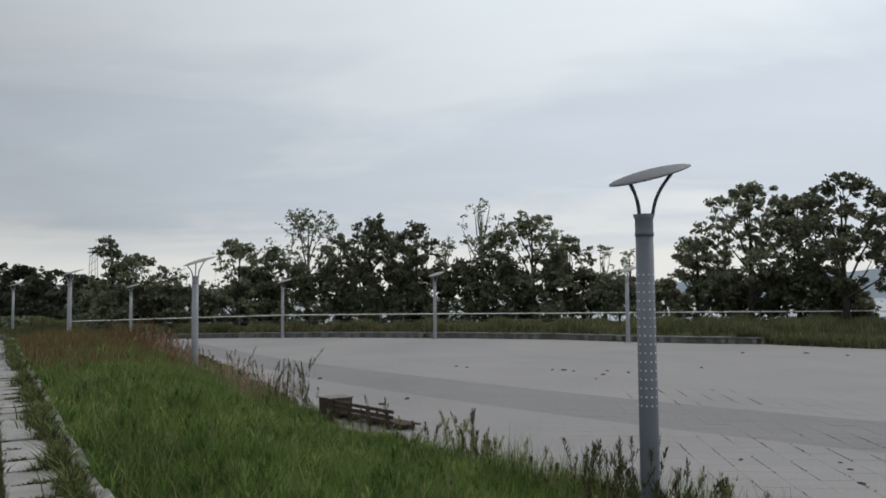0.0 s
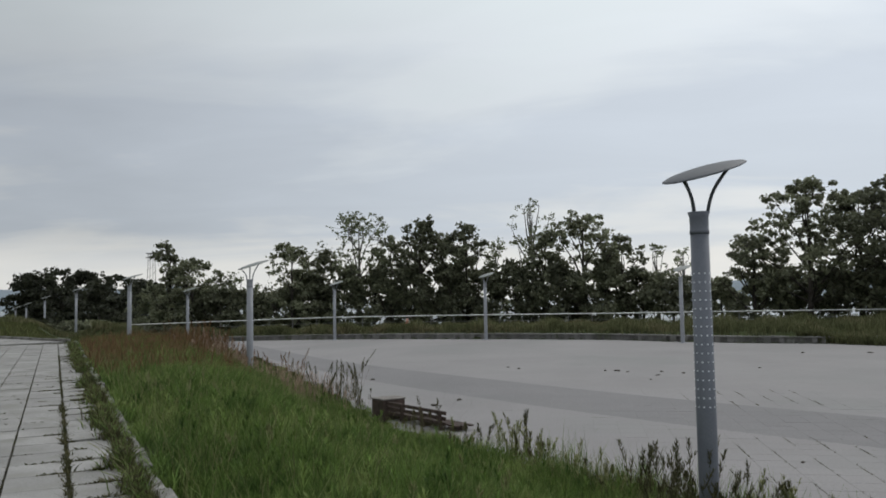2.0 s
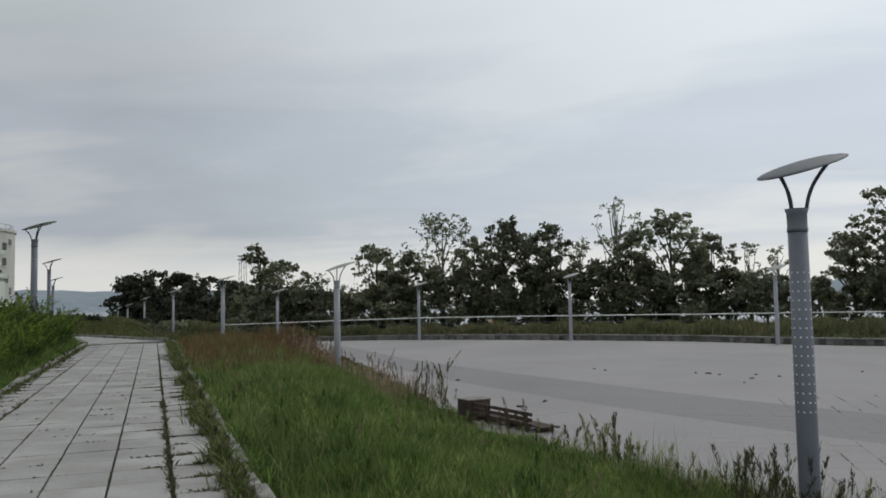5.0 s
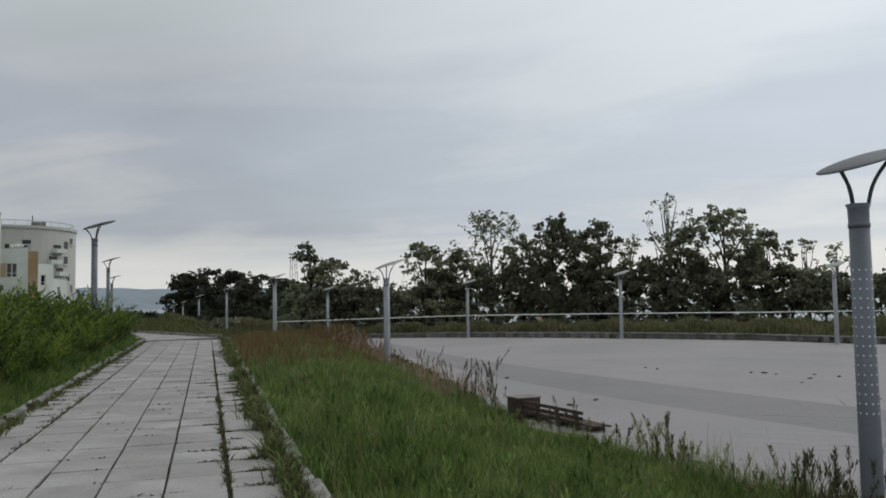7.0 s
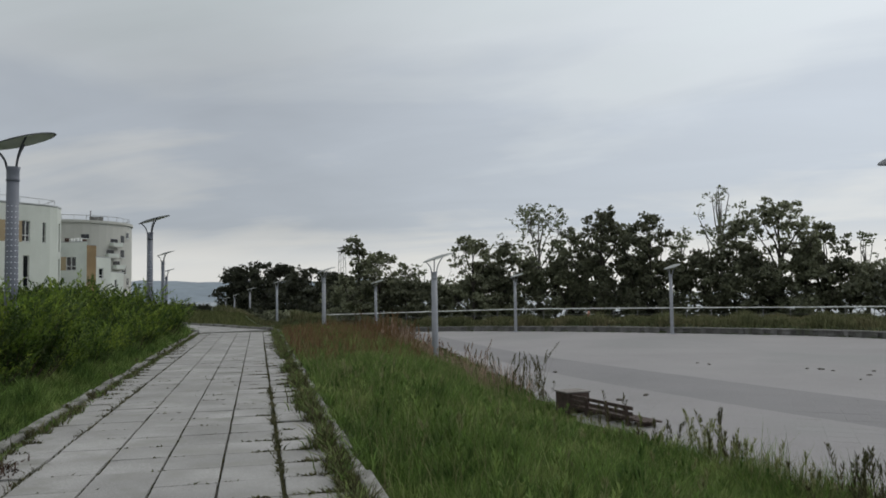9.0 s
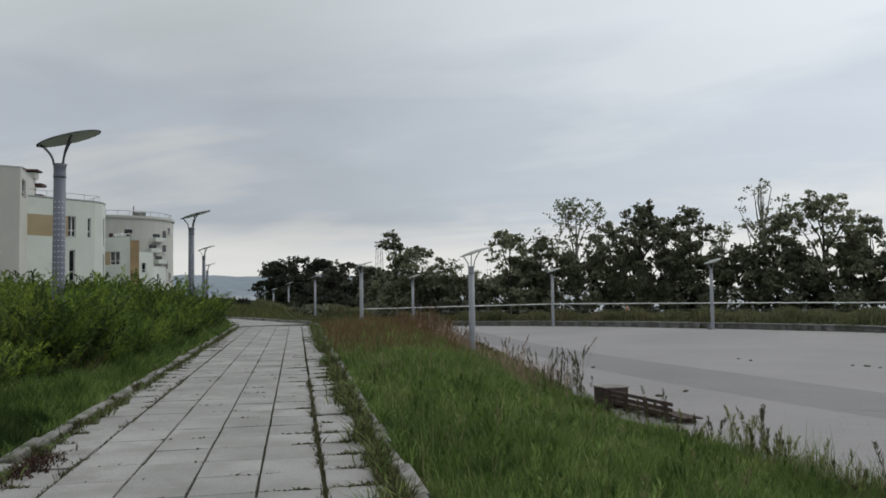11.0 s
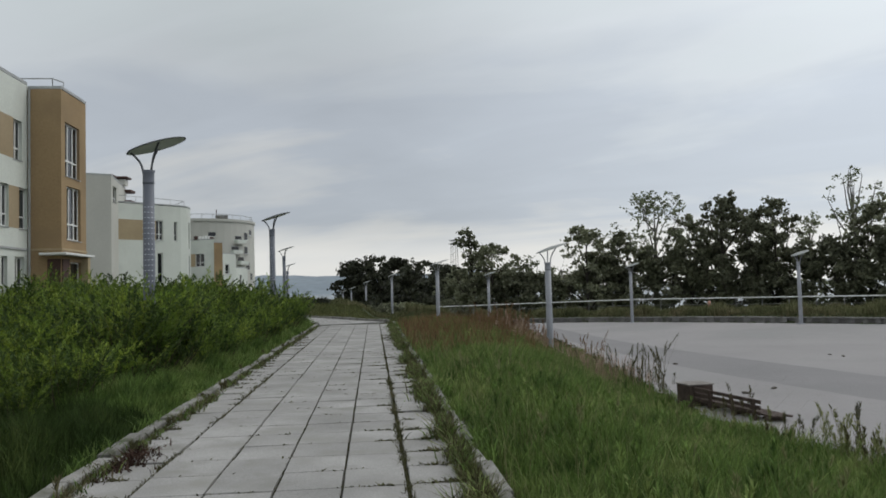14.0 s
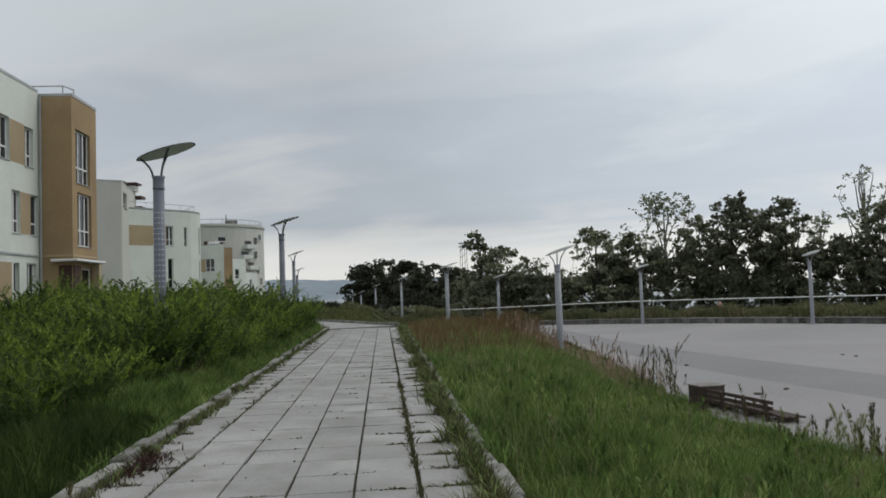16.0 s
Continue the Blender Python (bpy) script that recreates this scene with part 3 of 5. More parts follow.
for a in np.arange(-34, 31.9, 2.0):
    bm = bmesh.new()
    strip_block(bm, a + 0.015, a + 1.985, -0.12 + random.uniform(-0.02, 0.02), 0.3, 0.30, 0.375 + random.uniform(-0.01, 0.01))
    part("coping", bm, M_WALL, wall)
    # the backing's darker tone stands for shade in the gaps between blocks
    bm = bmesh.new()
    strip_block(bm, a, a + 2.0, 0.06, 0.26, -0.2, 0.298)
    part("backing", bm, M_WALLDARK, wall, "recessed concrete, darkened for the shade in the gaps")
a = -34.0
while a < 32:
    bm = bmesh.new()
    a += random.uniform(0.55, 0.95)
    strip_block(bm, a, a + random.uniform(0.25, 0.5), -0.07, 0.06, 0.02, 0.298)
    part("block", bm, M_WALL, wall)


# ---------------------------------------------------------------- buildings beside the path
def facade(root, p0, p1, z0, z1, wall_mat, holes=(), bands=()):
    """One wall between the plan points p0 and p1 (s, n), with window openings (a0, a1, z0, z1) in metres along it and
    bands (a0, a1, z0, z1, material). The openings get reveals, a frame with a mullion, and glass."""
    a, b = xy(*p0), xy(*p1)
    length = float(np.linalg.norm(b - a))
    d = (b - a) / length
    out = np.array((d[1], -d[0]))
    m = Matrix(((d[0], -out[0], 0, a[0]), (d[1], -out[1], 0, a[1]), (0, 0, 1, 0), (0, 0, 0, 1)))  # x along, y inwards
    mats = [wall_mat] + [bd[4] for bd in bands]
    us = sorted({0.0, length, *[v for h in (*holes, *bands) for v in h[:2]]})
    zs = sorted({z0, z1, *[v for h in (*holes, *bands) for v in h[2:4]]})
    us, zs = [v for v in us if 0 <= v <= length], [v for v in zs if z0 <= v <= z1]
    bm = bmesh.new()
    for u0, u1 in zip(us, us[1:]):
        for w0, w1 in zip(zs, zs[1:]):
            cu, cw = (u0 + u1) / 2, (w0 + w1) / 2
            if any(h[0] < cu < h[1] and h[2] < cw < h[3] for h in holes):
                continue
            k = next((i + 1 for i, h in enumerate(bands) if h[0] < cu < h[1] and h[2] < cw < h[3]), 0)
            f = bm.faces.new([bm.verts.new(c) for c in ((u0, 0, w0), (u1, 0, w0), (u1, 0, w1), (u0, 0, w1))])
            f.material_index = k
    for h in holes:
        u0, u1, w0, w1 = h[:4]
        ring = ((u0, w0), (u1, w0), (u1, w1), (u0, w1))
        for (x0, y0), (x1, y1) in zip(ring, ring[1:] + ring[:1]):
            bm.faces.new([bm.verts.new(c) for c in ((x0, 0, y0), (x1, 0, y1), (x1, 0.22, y1), (x0, 0.22, y0))])
    # the wall's inner leaf
    f = bm.faces.new([bm.verts.new(c) for c in ((0, 0.32, z0), (length, 0.32, z0), (length, 0.32, z1), (0, 0.32, z1))])
    bm.transform(m)
    part("wall", bm, mats, root)
    for h in holes:
        u0, u1, w0, w1 = h[:4]
        t = 0.06 if u1 - u0 > 0.5 else 0.04
        bm = bmesh.new()
        loops = []
        for y, k in ((0.12, 0), (0.12, t), (0.19, t), (0.19, 0)):
            loops.append([bm.verts.new(c) for c in ((u0 + k, y, w0 + k), (u1 - k, y, w0 + k), (u1 - k, y, w1 - k), (u0 + k, y, w1 - k))])
        for l0, l1 in zip(loops, loops[1:] + loops[:1]):
            for k in range(4):
                bm.faces.new((l0[k], l0[(k + 1) % 4], l1[(k + 1) % 4], l1[k]))
        bm.transform(m)
        win = part("window", bm, M_PVC, root, "white-framed window")
        if len(h) > 4:
            bars = [(u0 + (u1 - u0) * k / h[4] - 0.045, w0 + t, u0 + (u1 - u0) * k / h[4] + 0.045, w1 - t) for k in range(1, h[4])]
            bars.append((u0 + t, w0 + (w1 - w0) * 0.3 - 0.035, u1 - t, w0 + (w1 - w0) * 0.3 + 0.035))
            for i, c in enumerate(bars):
                bm = bmesh.new()
                box(bm, c[0], 0.115 - 0.004 * i, c[1], c[2], 0.148, c[3])
                bm.transform(m)
                part("mullion", bm, M_PVC, win)
        bm = bmesh.new()
        box(bm, u0 + t, 0.15, w0 + t, u1 - t, 0.17, w1 - t)
        bm.transform(m)
        part("pane", bm, M_GLASS, win)
        bm = bmesh.new()
        box(bm, u0 - 0.03, -0.04, w0 - 0.03, u1 + 0.03, 0.11, w0 - 0.003)
        bm.transform(m)
        part("sill", bm, M_ROOF, win)


def flat_roof(root, corners, z, edge_mat, drop=0.12, over=0.015):
    """A roof slab over a plan polygon with a thin metal edge."""
    bm = bmesh.new()
    c = np.mean(corners, axis=0)
    pts = [np.array(q) + (np.array(q) - c) / np.linalg.norm(np.array(q) - c) * over * 1.4 for q in corners]
    w = [xy(*q) for q in pts]
    lo = [bm.verts.new((q[0], q[1], z - drop * 0.35)) for q in w]
    hi = [bm.verts.new((q[0], q[1], z + drop * 0.65)) for q in w]
    k = len(w)
    for i in range(k):
        bm.faces.new((lo[i], lo[(i + 1) % k], hi[(i + 1) % k], hi[i]))
    bm.faces.new(hi)
    bm.faces.new(lo[::-1])
    bmesh.ops.recalc_face_normals(bm, faces=bm.faces)
    return part("roof", bm, edge_mat, root)


def roof_rail(root, pts, z, high=0.45):
    bm = bmesh.new()
    w = [xy(*q) for q in pts]
    for a, b in zip(w, w[1:]):
        k = max(1, int(np.linalg.norm(b - a) / 1.6))
        tube(bm, [(*a, z + high), (*b, z + high)], 0.03, 5)
        for i in range(k + 1):
            q = a + (b - a) * i / k
            tube(bm, [(*q, z), (*q, z + high)], 0.022, 5)
    part("roof_railing", bm, M_ROOF, root)


# nearest house: white wing and a tan stair tower with an entrance
house = empty("apartment_house")
tagged(house, "three-storey white house with a tan stair tower", "house")
WN, WS, WE, WT = -14.2, 33.87, 36.7, -12.85  # wall, tower's corner, its far end, its face
win, tan = [], []
for k in range(4):
    o = WS - 10.0 - 6.1 * k
    win += [(o - 3.62, o - 2.57, 7.1, 8.78, 2), (o - 1.28, o - 0.5, 7.1, 8.72, 2), (o - 2.42, o - 1.69, 4.32, 6.0, 2), (o - 0.78, o - 0.04, 4.32, 6.0, 1), (o - 2.3, o - 1.8, 1.55, 3.16, 1), (o - 1.16, o - 0.3, 1.55, 3.18, 2)]
    tan += [(o - 2.57, o - 1.28, 7.1, 8.75, M_TANPANEL), (o - 1.69, o - 0.78, 4.32, 6.0, M_TANPANEL), (o - 3.5, o - 2.44, 1.55, 3.16, M_TANPANEL)]
facade(house, (10.0, WN), (WS, WN), -0.4, 10.36, M_WHITEWALL, [w for w in win if w[0] > 0.2], [t for t in tan if t[0] > 0.2])
facade(house, (WS, WN), (WS, WT), -0.4, 10.22, M_TAN)
facade(house, (WS, WT), (WE, WT), -0.4, 10.22, M_TAN, [(0.42, 2.06, 6.63, 8.92, 3), (0.56, 2.16, 3.93, 6.22, 3), (0.95, 2.2, 0.9, 3.0, 1)])
facade(house, (WE, WT), (WE, -26.0), -0.4, 10.22, M_CREAMWALL)
facade(house, (WE, -26.0), (10.0, -26.0), -0.4, 10.22, M_CREAMWALL)
facade(house, (10.0, -26.0), (10.0, WN), -0.4, 10.36, M_WHITEWALL)
flat_roof(house, [(10, -26), (10, WN), (WS - 0.06, WN), (WS - 0.06, -26)], 10.42, M_ROOF)
flat_roof(house, [(WS + 0.03, -26), (WS + 0.03, WT), (WE, WT), (WE, -26)], 10.28, M_ROOF)
roof_rail(house, [(34.15, -17.5), (34.15, -13.3), (34.8, -13.1)], 10.34, 0.4)


def house_box(name, s0, s1, n0, n1, z0, z1, mat, label="", bevel=0.0):
    bm = bmesh.new()
    box(bm, n0, s0, z0, n1, s1, z1, bevel)
    bm.transform(PATH_POSE)
    return part(name, bm, mat, house, label)


house_box("ledge", 10.0, WS - 0.01, WN, WN + 0.05, 3.46, 3.54, M_ROOF, "thin string course over the ground floor")
house_box("ledge", WS - 0.05, WE + 0.03, WT, WT + 0.05, 3.46, 3.54, M_TANPALE)
house_box("ledge", WS - 0.05, WS, WN + 0.06, WT - 0.004, 3.46, 3.54, M_TANPALE)
house_box("canopy", WS - 0.42, WE + 0.1, -13.6, -12.5, 3.24, 3.35, M_PVC, "pale entrance canopy", 0.02)
house_box("canopy_pier", 36.05, 36.35, WT + 0.005, -12.55, -0.3, 3.235, M_TANPALE)
# thin dark panels on the uncut wall stand for the shaded porch recess
house_box("entrance_door", WS + 0.03, WS + 0.75, WT + 0.001, WT + 0.05, 0.0, 3.1, M_RUST, "dark brown panel for the shaded entrance recess")
house_box("entrance_door", WS - 0.05, WS - 0.001, -13.4, WT - 0.03, 0.0, 3.1, M_RUST, "dark brown panel for the recess's shaded side")
house_box("downpipe", WS - 0.09, WS - 0.02, WN + 0.06, WN + 0.13, 1.0, 10.2, M_ROOF)

# second house: cream, stepped, with a rounded corner
house2 = empty("apartment_house")
tagged(house2, "cream stepped house with a tan band and rounded corner", "house")


def bearing(az, d):
    q = polar(az, d, 0)
    return sn_of(q.x, q.y)


A, B, C, E1 = bearing(47.6, 75.8), bearing(43.75, 79.0), bearing(43.25, 79.5), bearing(42.6, 81.6)
lab = math.hypot(B[0] - A[0], B[1] - A[1])
facade(house2, A, B, -3.5, 9.86, M_WHITEWALL, [(4.3, 5.05, 6.6, 8.45, 2), (4.45, 5.0, 2.6, 5.4, 1)], [(0.02, 4.3, 6.55, 8.4, M_TANPALE)])
facade(house2, B, C, -3.5, 9.86, M_WHITEWALL, [(0.12, 0.45, 6.6, 8.4, 1)])
mid = bearing(42.82, 80.3)
corner = [C, mid, E1]
facade(house2, C, mid, -3.5, 9.86, M_WHITEWALL)
facade(house2, mid, E1, -3.5, 9.86, M_WHITEWALL, [(0.45, 1.0, 5.9, 8.5, 1), (0.45, 1.0, 2.2, 5.2, 1)])
facade(house2, E1, (92.0, -25.0), -3.5, 9.9, M_WHITEWALL, [(1.5, 3.0, 6.0, 8.0, 2), (1.5, 3.0, 2.5, 5.0, 2), (6, 8, 6.0, 8.0, 2), (6, 8, 2.5, 5.0, 2)])
facade(house2, (92.0, -25.0), (92.0, -34), -3.5, 9.9, M_CREAMWALL)
flat_roof(house2, [A, B, *corner, (92, -25.0), (92, -34), (80, -34)], 9.95, M_ROOF)
roof_rail(house2, [bearing(47.3, 76.6), bearing(43.9, 79.8), bearing(43.0, 81.0), (88, -23.4)], 10.0, 0.6)
T0, T1, T2 = (66.2, -26.3), bearing(47.68, 72.0), bearing(46.75, 81.1)
facade(house2, T0, T1, -3.5, 11.7, M_CREAMWALL)
facade(house2, T1, T2, -3.5, 11.7, M_CREAMWALL, [(1.0, 3.0, 9.6, 11.0, 1)])
facade(house2, T2, (77.5, -34), -3.5, 11.7, M_CREAMWALL)
facade(house2, (77.5, -34), T0, -3.5, 11.7, M_CREAMWALL)
flat_roof(house2, [T0, T1, T2, (77.5, -34), (67, -34)], 11.75, M_ROOF)
for (s, n), h in ((bearing(48.0, 75.1), 0.3), (bearing(47.05, 79.4), 0.75)):
    bm = bmesh.new()
    box(bm, n - 0.5, s - 0.5, 11.8, n + 0.5, s + 0.5, 11.8 + h - 0.2, 0.02)
    bm.transform(PATH_POSE)
    ch = part("chimney", bm, M_CREAMWALL, house2)
    bm = bmesh.new()
    box(bm, n - 0.75, s - 0.75, 11.8 + h - 0.12, n + 0.75, s + 0.75, 11.8 + h + 0.05, 0.02)
    bm.transform(PATH_POSE)
    part("cap", bm, M_RUST, ch, "rust-red cap")
for z in (10.3, 11.3):
    bm = bmesh.new()
    box(bm, T2[1] - 0.1, T2[0] - 0.9, z, T2[1] + 0.75, T2[0] + 0.5, z + 0.25, 0.02)
    bm.transform(PATH_POSE)
    part("awning", bm, M_RUST, house2, "dark rust-red awning")


# third house: low white wing with a tan pier, and a round tower behind it
annex = empty("apartment_house")
tagged(annex, "low white house wing with a tan pier", "house")
P = [bearing(az, d) for az, d in ((44.3, 122), (41.03, 118), (40.45, 118.6), (39.55, 121), (38.75, 126))]
facade(annex, P[0], P[1], -6, 9.25, M_WHITEWALL, [(5.0, 6.4, 5.4, 7.25, 2)], [(3.2, 5.0, 5.4, 7.25, M_TANPALE)])
facade(annex, P[1], P[2], -6, 8.8, M_TAN)
facade(annex, P[2], P[3], -6, 7.2, M_WHITEWALL, [(0.6, 1.5, 4.3, 5.7, 1)])
facade(annex, P[3], P[4], -6, 5.2, M_WHITEWALL, [(1.6, 2.6, 2.6, 4.2, 1)])
flat_roof(annex, [P[2], P[3], bearing(39.6, 135), bearing(40.5, 135)], 7.25, M_ROOF)
flat_roof(annex, [P[3], P[4], bearing(38.8, 140), bearing(39.5, 140)], 5.25, M_ROOF)
flat_roof(annex, [P[0], P[1], bearing(41.03, 135), bearing(44, 135)], 9.3, M_ROOF)
flat_roof(annex, [P[1], P[2], bearing(40.45, 135), bearing(41.0, 135)], 8.85, M_ROOF)
rnd = random.Random(8)
for i in range(6):
    q = bearing(42.2 - 0.2 * i, 119.5)
    w = xy(*q)
    bm = bmesh.new()
    box(bm, w[0] - 0.25, w[1] - 0.25, 9.3, w[0] + 0.25, w[1] + 0.25, 9.7 + rnd.uniform(0, 0.6), 0.02)
    part("vent", bm, rnd.choice((M_PVC, M_RUST, M_PVC)), annex, "small roof vent")

tower = empty("round_tower_block")
tagged(tower, "round cream residential tower with small dark windows", "tower block")
tc, tr, tz = polar(42.0, 242, 0), 15.9, 21.5
bm = bmesh.new()
tube(bm, [(tc.x, tc.y, -16), (tc.x, tc.y, tz)], tr, 48)
part("wall", bm, M_CREAMWALL, tower, smooth=False)
bm = bmesh.new()
tube(bm, [(tc.x, tc.y, tz), (tc.x, tc.y, tz + 0.7)], tr + 0.35, 48)
part("roof", bm, M_CREAMWALL, tower, "projecting pale roof edge")
hut = Matrix.Translation((tc.x, tc.y, tz + 0.7)) @ Euler((0, 0, math.atan2(-tc.y, -tc.x))).to_matrix().to_4x4()
bm = bmesh.new()
box(bm, 8.0, 4.6, 0, 10.5, 8.0, 1.4, 0.05, m=hut)
part("roof_hut", bm, M_WALLDARK, tower)
bm = bmesh.new()
tube(bm, [hut @ Vector((8.5, 4.9, 1.38)), hut @ Vector((8.5, 4.9, 3.2))], 0.12, 6)
part("aerial", bm, M_RUST, tower)
bm = bmesh.new()
ring = [(tc.x + (tr - 0.6) * math.cos(a), tc.y + (tr - 0.6) * math.sin(a), tz + 2.0) for a in np.linspace(0, 2 * math.pi, 33)]
tube(bm, ring, 0.09, 5, cap=False)
for q in ring[:-1]:
    tube(bm, [(q[0], q[1], tz + 0.6), q], 0.07, 5)
part("roof_railing", bm, M_ROOF, tower)
away = math.atan2(-tc.y, -tc.x)
# angle round the tower from the side that faces the path, height, width, drop
for a, z, w, hi in ((0.22, 17.3, 2.0, 1.1), (0.22, 13.6, 2.2, 1.1), (-0.28, 19.6, 1.1, 1.6), (0.95, 16.6, 1.6, 2.0), (0.95, 12.6, 1.6, 2.0), (1.0, 8.0, 2.0, 2.2), (1.12, 18.0, 1.6, 1.6), (1.15, 5.0, 1.6, 2.0),
                    (-0.62, 16.0, 2.0, 1.2), (-0.85, 12.5, 1.8, 1.5), (0.5, 9.6, 2.6, 1.2), (0.72, 5.6, 1.6, 1.8), (0.45, 5.0, 1.6, 1.6)):
    m = Matrix.Translation((tc.x + tr * math.cos(away + a), tc.y + tr * math.sin(away + a), z)) @ Euler((0, 0, away + a)).to_matrix().to_4x4()
    bm = bmesh.new()
    box(bm, -0.25, -w / 2, 0, 0.05, w / 2, hi, m=m)
    pane = part("window", bm, M_GLASS, tower, "small dark window")
    bm = bmesh.new()
    box(bm, -0.2, -w / 2 - 0.15, -0.2, 0.25, w / 2 + 0.15, -0.004, m=m)
    part("sill", bm, M_PVC, pane)
for a, z in ((0.66, 12.2), (0.80, 9.2), (0.74, 15.2)):
    m = Matrix.Translation((tc.x + tr * math.cos(away + a), tc.y + tr * math.sin(away + a), z)) @ Euler((0, 0, away + a)).to_matrix().to_4x4()
    bm = bmesh.new()
    box(bm, -0.3, -1.7, 0, 1.5, 1.7, 0.25, m=m)
    balcony = part("balcony", bm, M_CREAMWALL, tower, "small projecting balcony")
    for x0, y0, x1, y1 in ((1.4, -1.7, 1.5, 1.7), (0, -1.7, 1.39, -1.6), (0, 1.6, 1.39, 1.7)):
        bm = bmesh.new()
        box(bm, x0, y0, 0.254, x1, y1, 1.25, m=m)
        part("parapet", bm, M_WHITEWALL, balcony)
    bm = bmesh.new()
    box(bm, -0.2, -1.2, 0.26, 0.06, 1.2, 2.3, m=m)
    part("door", bm, M_GLASS, balcony)

# ---------------------------------------------------------------- trees
def leaf_quads(points, normals_rng, size, elong=1.5):
    """Diamond leaves at points, each with a random turn."""
    k = len(points)
    a = normals_rng.normal(size=(k, 3))
    a /= np.linalg.norm(a, axis=1, keepdims=True)
    b = np.cross(a, normals_rng.normal(size=(k, 3)))
    b /= np.linalg.norm(b, axis=1, keepdims=True)
    sz = size * normals_rng.uniform(0.6, 1.35, (k, 1))
    a, b = a * sz * 0.5 * elong, b * sz * 0.5
    v = np.stack([points - a, points + b, points + a, points - b], 1).reshape(-1, 3)
    f = np.arange(4 * k).reshape(k, 4)
    return v, f


def tree(label, az, d, base_z, top_z, width, seed, crown_low=0.25, clumps=160, leaves=34, size=0.24, pale=False, lean=0.0, group="trees behind the railing", puff=0.5, heads=11, mat=None):
    """A tapered trunk that forks into limbs under a domed crown; billows on the dome and many small tufts of leaves
    at the ends of twigs give it an uneven outline with gaps."""
    rng = np.random.RandomState(seed)
    root = empty("tree")
    h = top_z - base_z
    root.matrix_world = Matrix.Translation(polar(az, d, base_z)) @ pose(0, 0, 0, 0, 0, az)
    low, half = h * crown_low, width / 2

    def reach(u):
        """How wide the dome is at the share u of its height."""
        return half * (0.74 + 0.26 * u / 0.36) if u < 0.36 else half * math.sqrt(max(0.0, 1 - ((u - 0.36) / 0.64) ** 2))

    billows = []
    for i in range(heads):
        u = ((i + rng.uniform(0.2, 0.8)) / heads) ** 0.8
        a = i * 2.4 + rng.uniform(-0.5, 0.5)
        r = width * rng.uniform(0.11, 0.18)
        q = max(0.0, reach(u) - r * rng.uniform(0.5, 1.0))
        billows.append((np.array((q * math.cos(a) + lean * u * h, q * math.sin(a), low + (h - low) * u * 0.98 - r * 0.8 * u)), r))
    billows.append((np.array((lean * h + rng.uniform(-0.1, 0.1) * width, 0, h - width * 0.12)), width * 0.12))
    centers = []
    while len(centers) < clumps:
        if rng.uniform() < 0.62:
            c, r = billows[rng.randint(len(billows))]
            q = rng.normal(size=3)
            c = c + q / np.linalg.norm(q) * r * rng.uniform(0.3, 1.0) ** 0.5
        else:
            u, a = rng.uniform(0, 0.93), rng.uniform(0, 2 * math.pi)
            q = reach(u) * 0.86 * rng.uniform() ** 0.5
            c = np.array((q * math.cos(a) + lean * u * h, q * math.sin(a), low + (h - low) * u))
        centers.append(np.array((c[0], c[1], min(c[2], h - 0.2))))
    centers = np.array(centers)
    bark = M_BARKPALE if pale else M_BARK
    fork = h * min(0.42, max(0.16, crown_low + 0.04))
    r0 = (0.015 if pale else 0.016) * h + 0.03
    bm = bmesh.new()
    tube(bm, [(0, 0, -0.6), (0.012 * h * rng.uniform(-1, 1), 0, fork * 0.5), (lean * fork * 0.6, 0, fork), (lean * h * 0.6, 0, h * 0.68), (lean * h * 0.9, 0, h * 0.9)], [r0 * 1.25, r0, r0 * 0.8, r0 * 0.38, r0 * 0.1], 7)
    part("trunk", bm, bark, root, smooth=True)
    hubs = []
    for c, r in billows:
        zt = min(max(c[2] - rng.uniform(0.35, 0.6) * h * 0.6, fork * 0.75), h * 0.75)
        p0 = np.array((lean * zt, 0, zt))
        mid = p0 + (c - p0) * 0.5 + rng.uniform(-0.03, 0.03, 3) * h
        rr = r0 * rng.uniform(0.28, 0.42)
        bm = bmesh.new()
        tube(bm, [tuple(p0), tuple(mid), tuple(c)], [rr, rr * 0.7, rr * 0.3], 5)
        part("limb", bm, bark, root)
        hubs += [mid, (mid + c) / 2, c]
    hubs = np.array(hubs)
    twig = bmesh.new()
    for c in centers:
        p0 = hubs[np.argmin(np.linalg.norm(hubs - c + np.array((0, 0, 0.4)), axis=1))]
        rr = r0 * 0.09
        tube(twig, [tuple(p0), tuple((p0 + c) / 2 + rng.normal(size=3) * 0.12), tuple(c)], [rr, rr * 0.7, rr * 0.3], 3, cap=False)
    tagged(part("twig", twig, bark, root), kind="stuff")
    pts = []
    for c in centers:
        k = int(leaves * rng.uniform(0.45, 1.5))
        q = rng.normal(size=(k, 3))
        q = q / np.linalg.norm(q, axis=1, keepdims=True) * rng.uniform(0, 1, (k, 1)) ** 0.6
        pts.append(c + q * np.array((1.15, 1.15, 0.75)) * puff * rng.uniform(0.6, 1.25))
    v, f = leaf_quads(np.concatenate(pts), rng, size)
    crown = new("crown", array_mesh("crown", v, f, mat or (M_LEAFPALE if pale else M_LEAF)))
    crown.parent = root
    tagged(root, label, "tree", group)
    return root


def el_z(deg, d):
    return EYE[2] + d * math.tan(radians(deg))


DARK, PALE = "dense dark-leaved tree behind the railing", "slender pale tree with sparse foliage behind the railing"
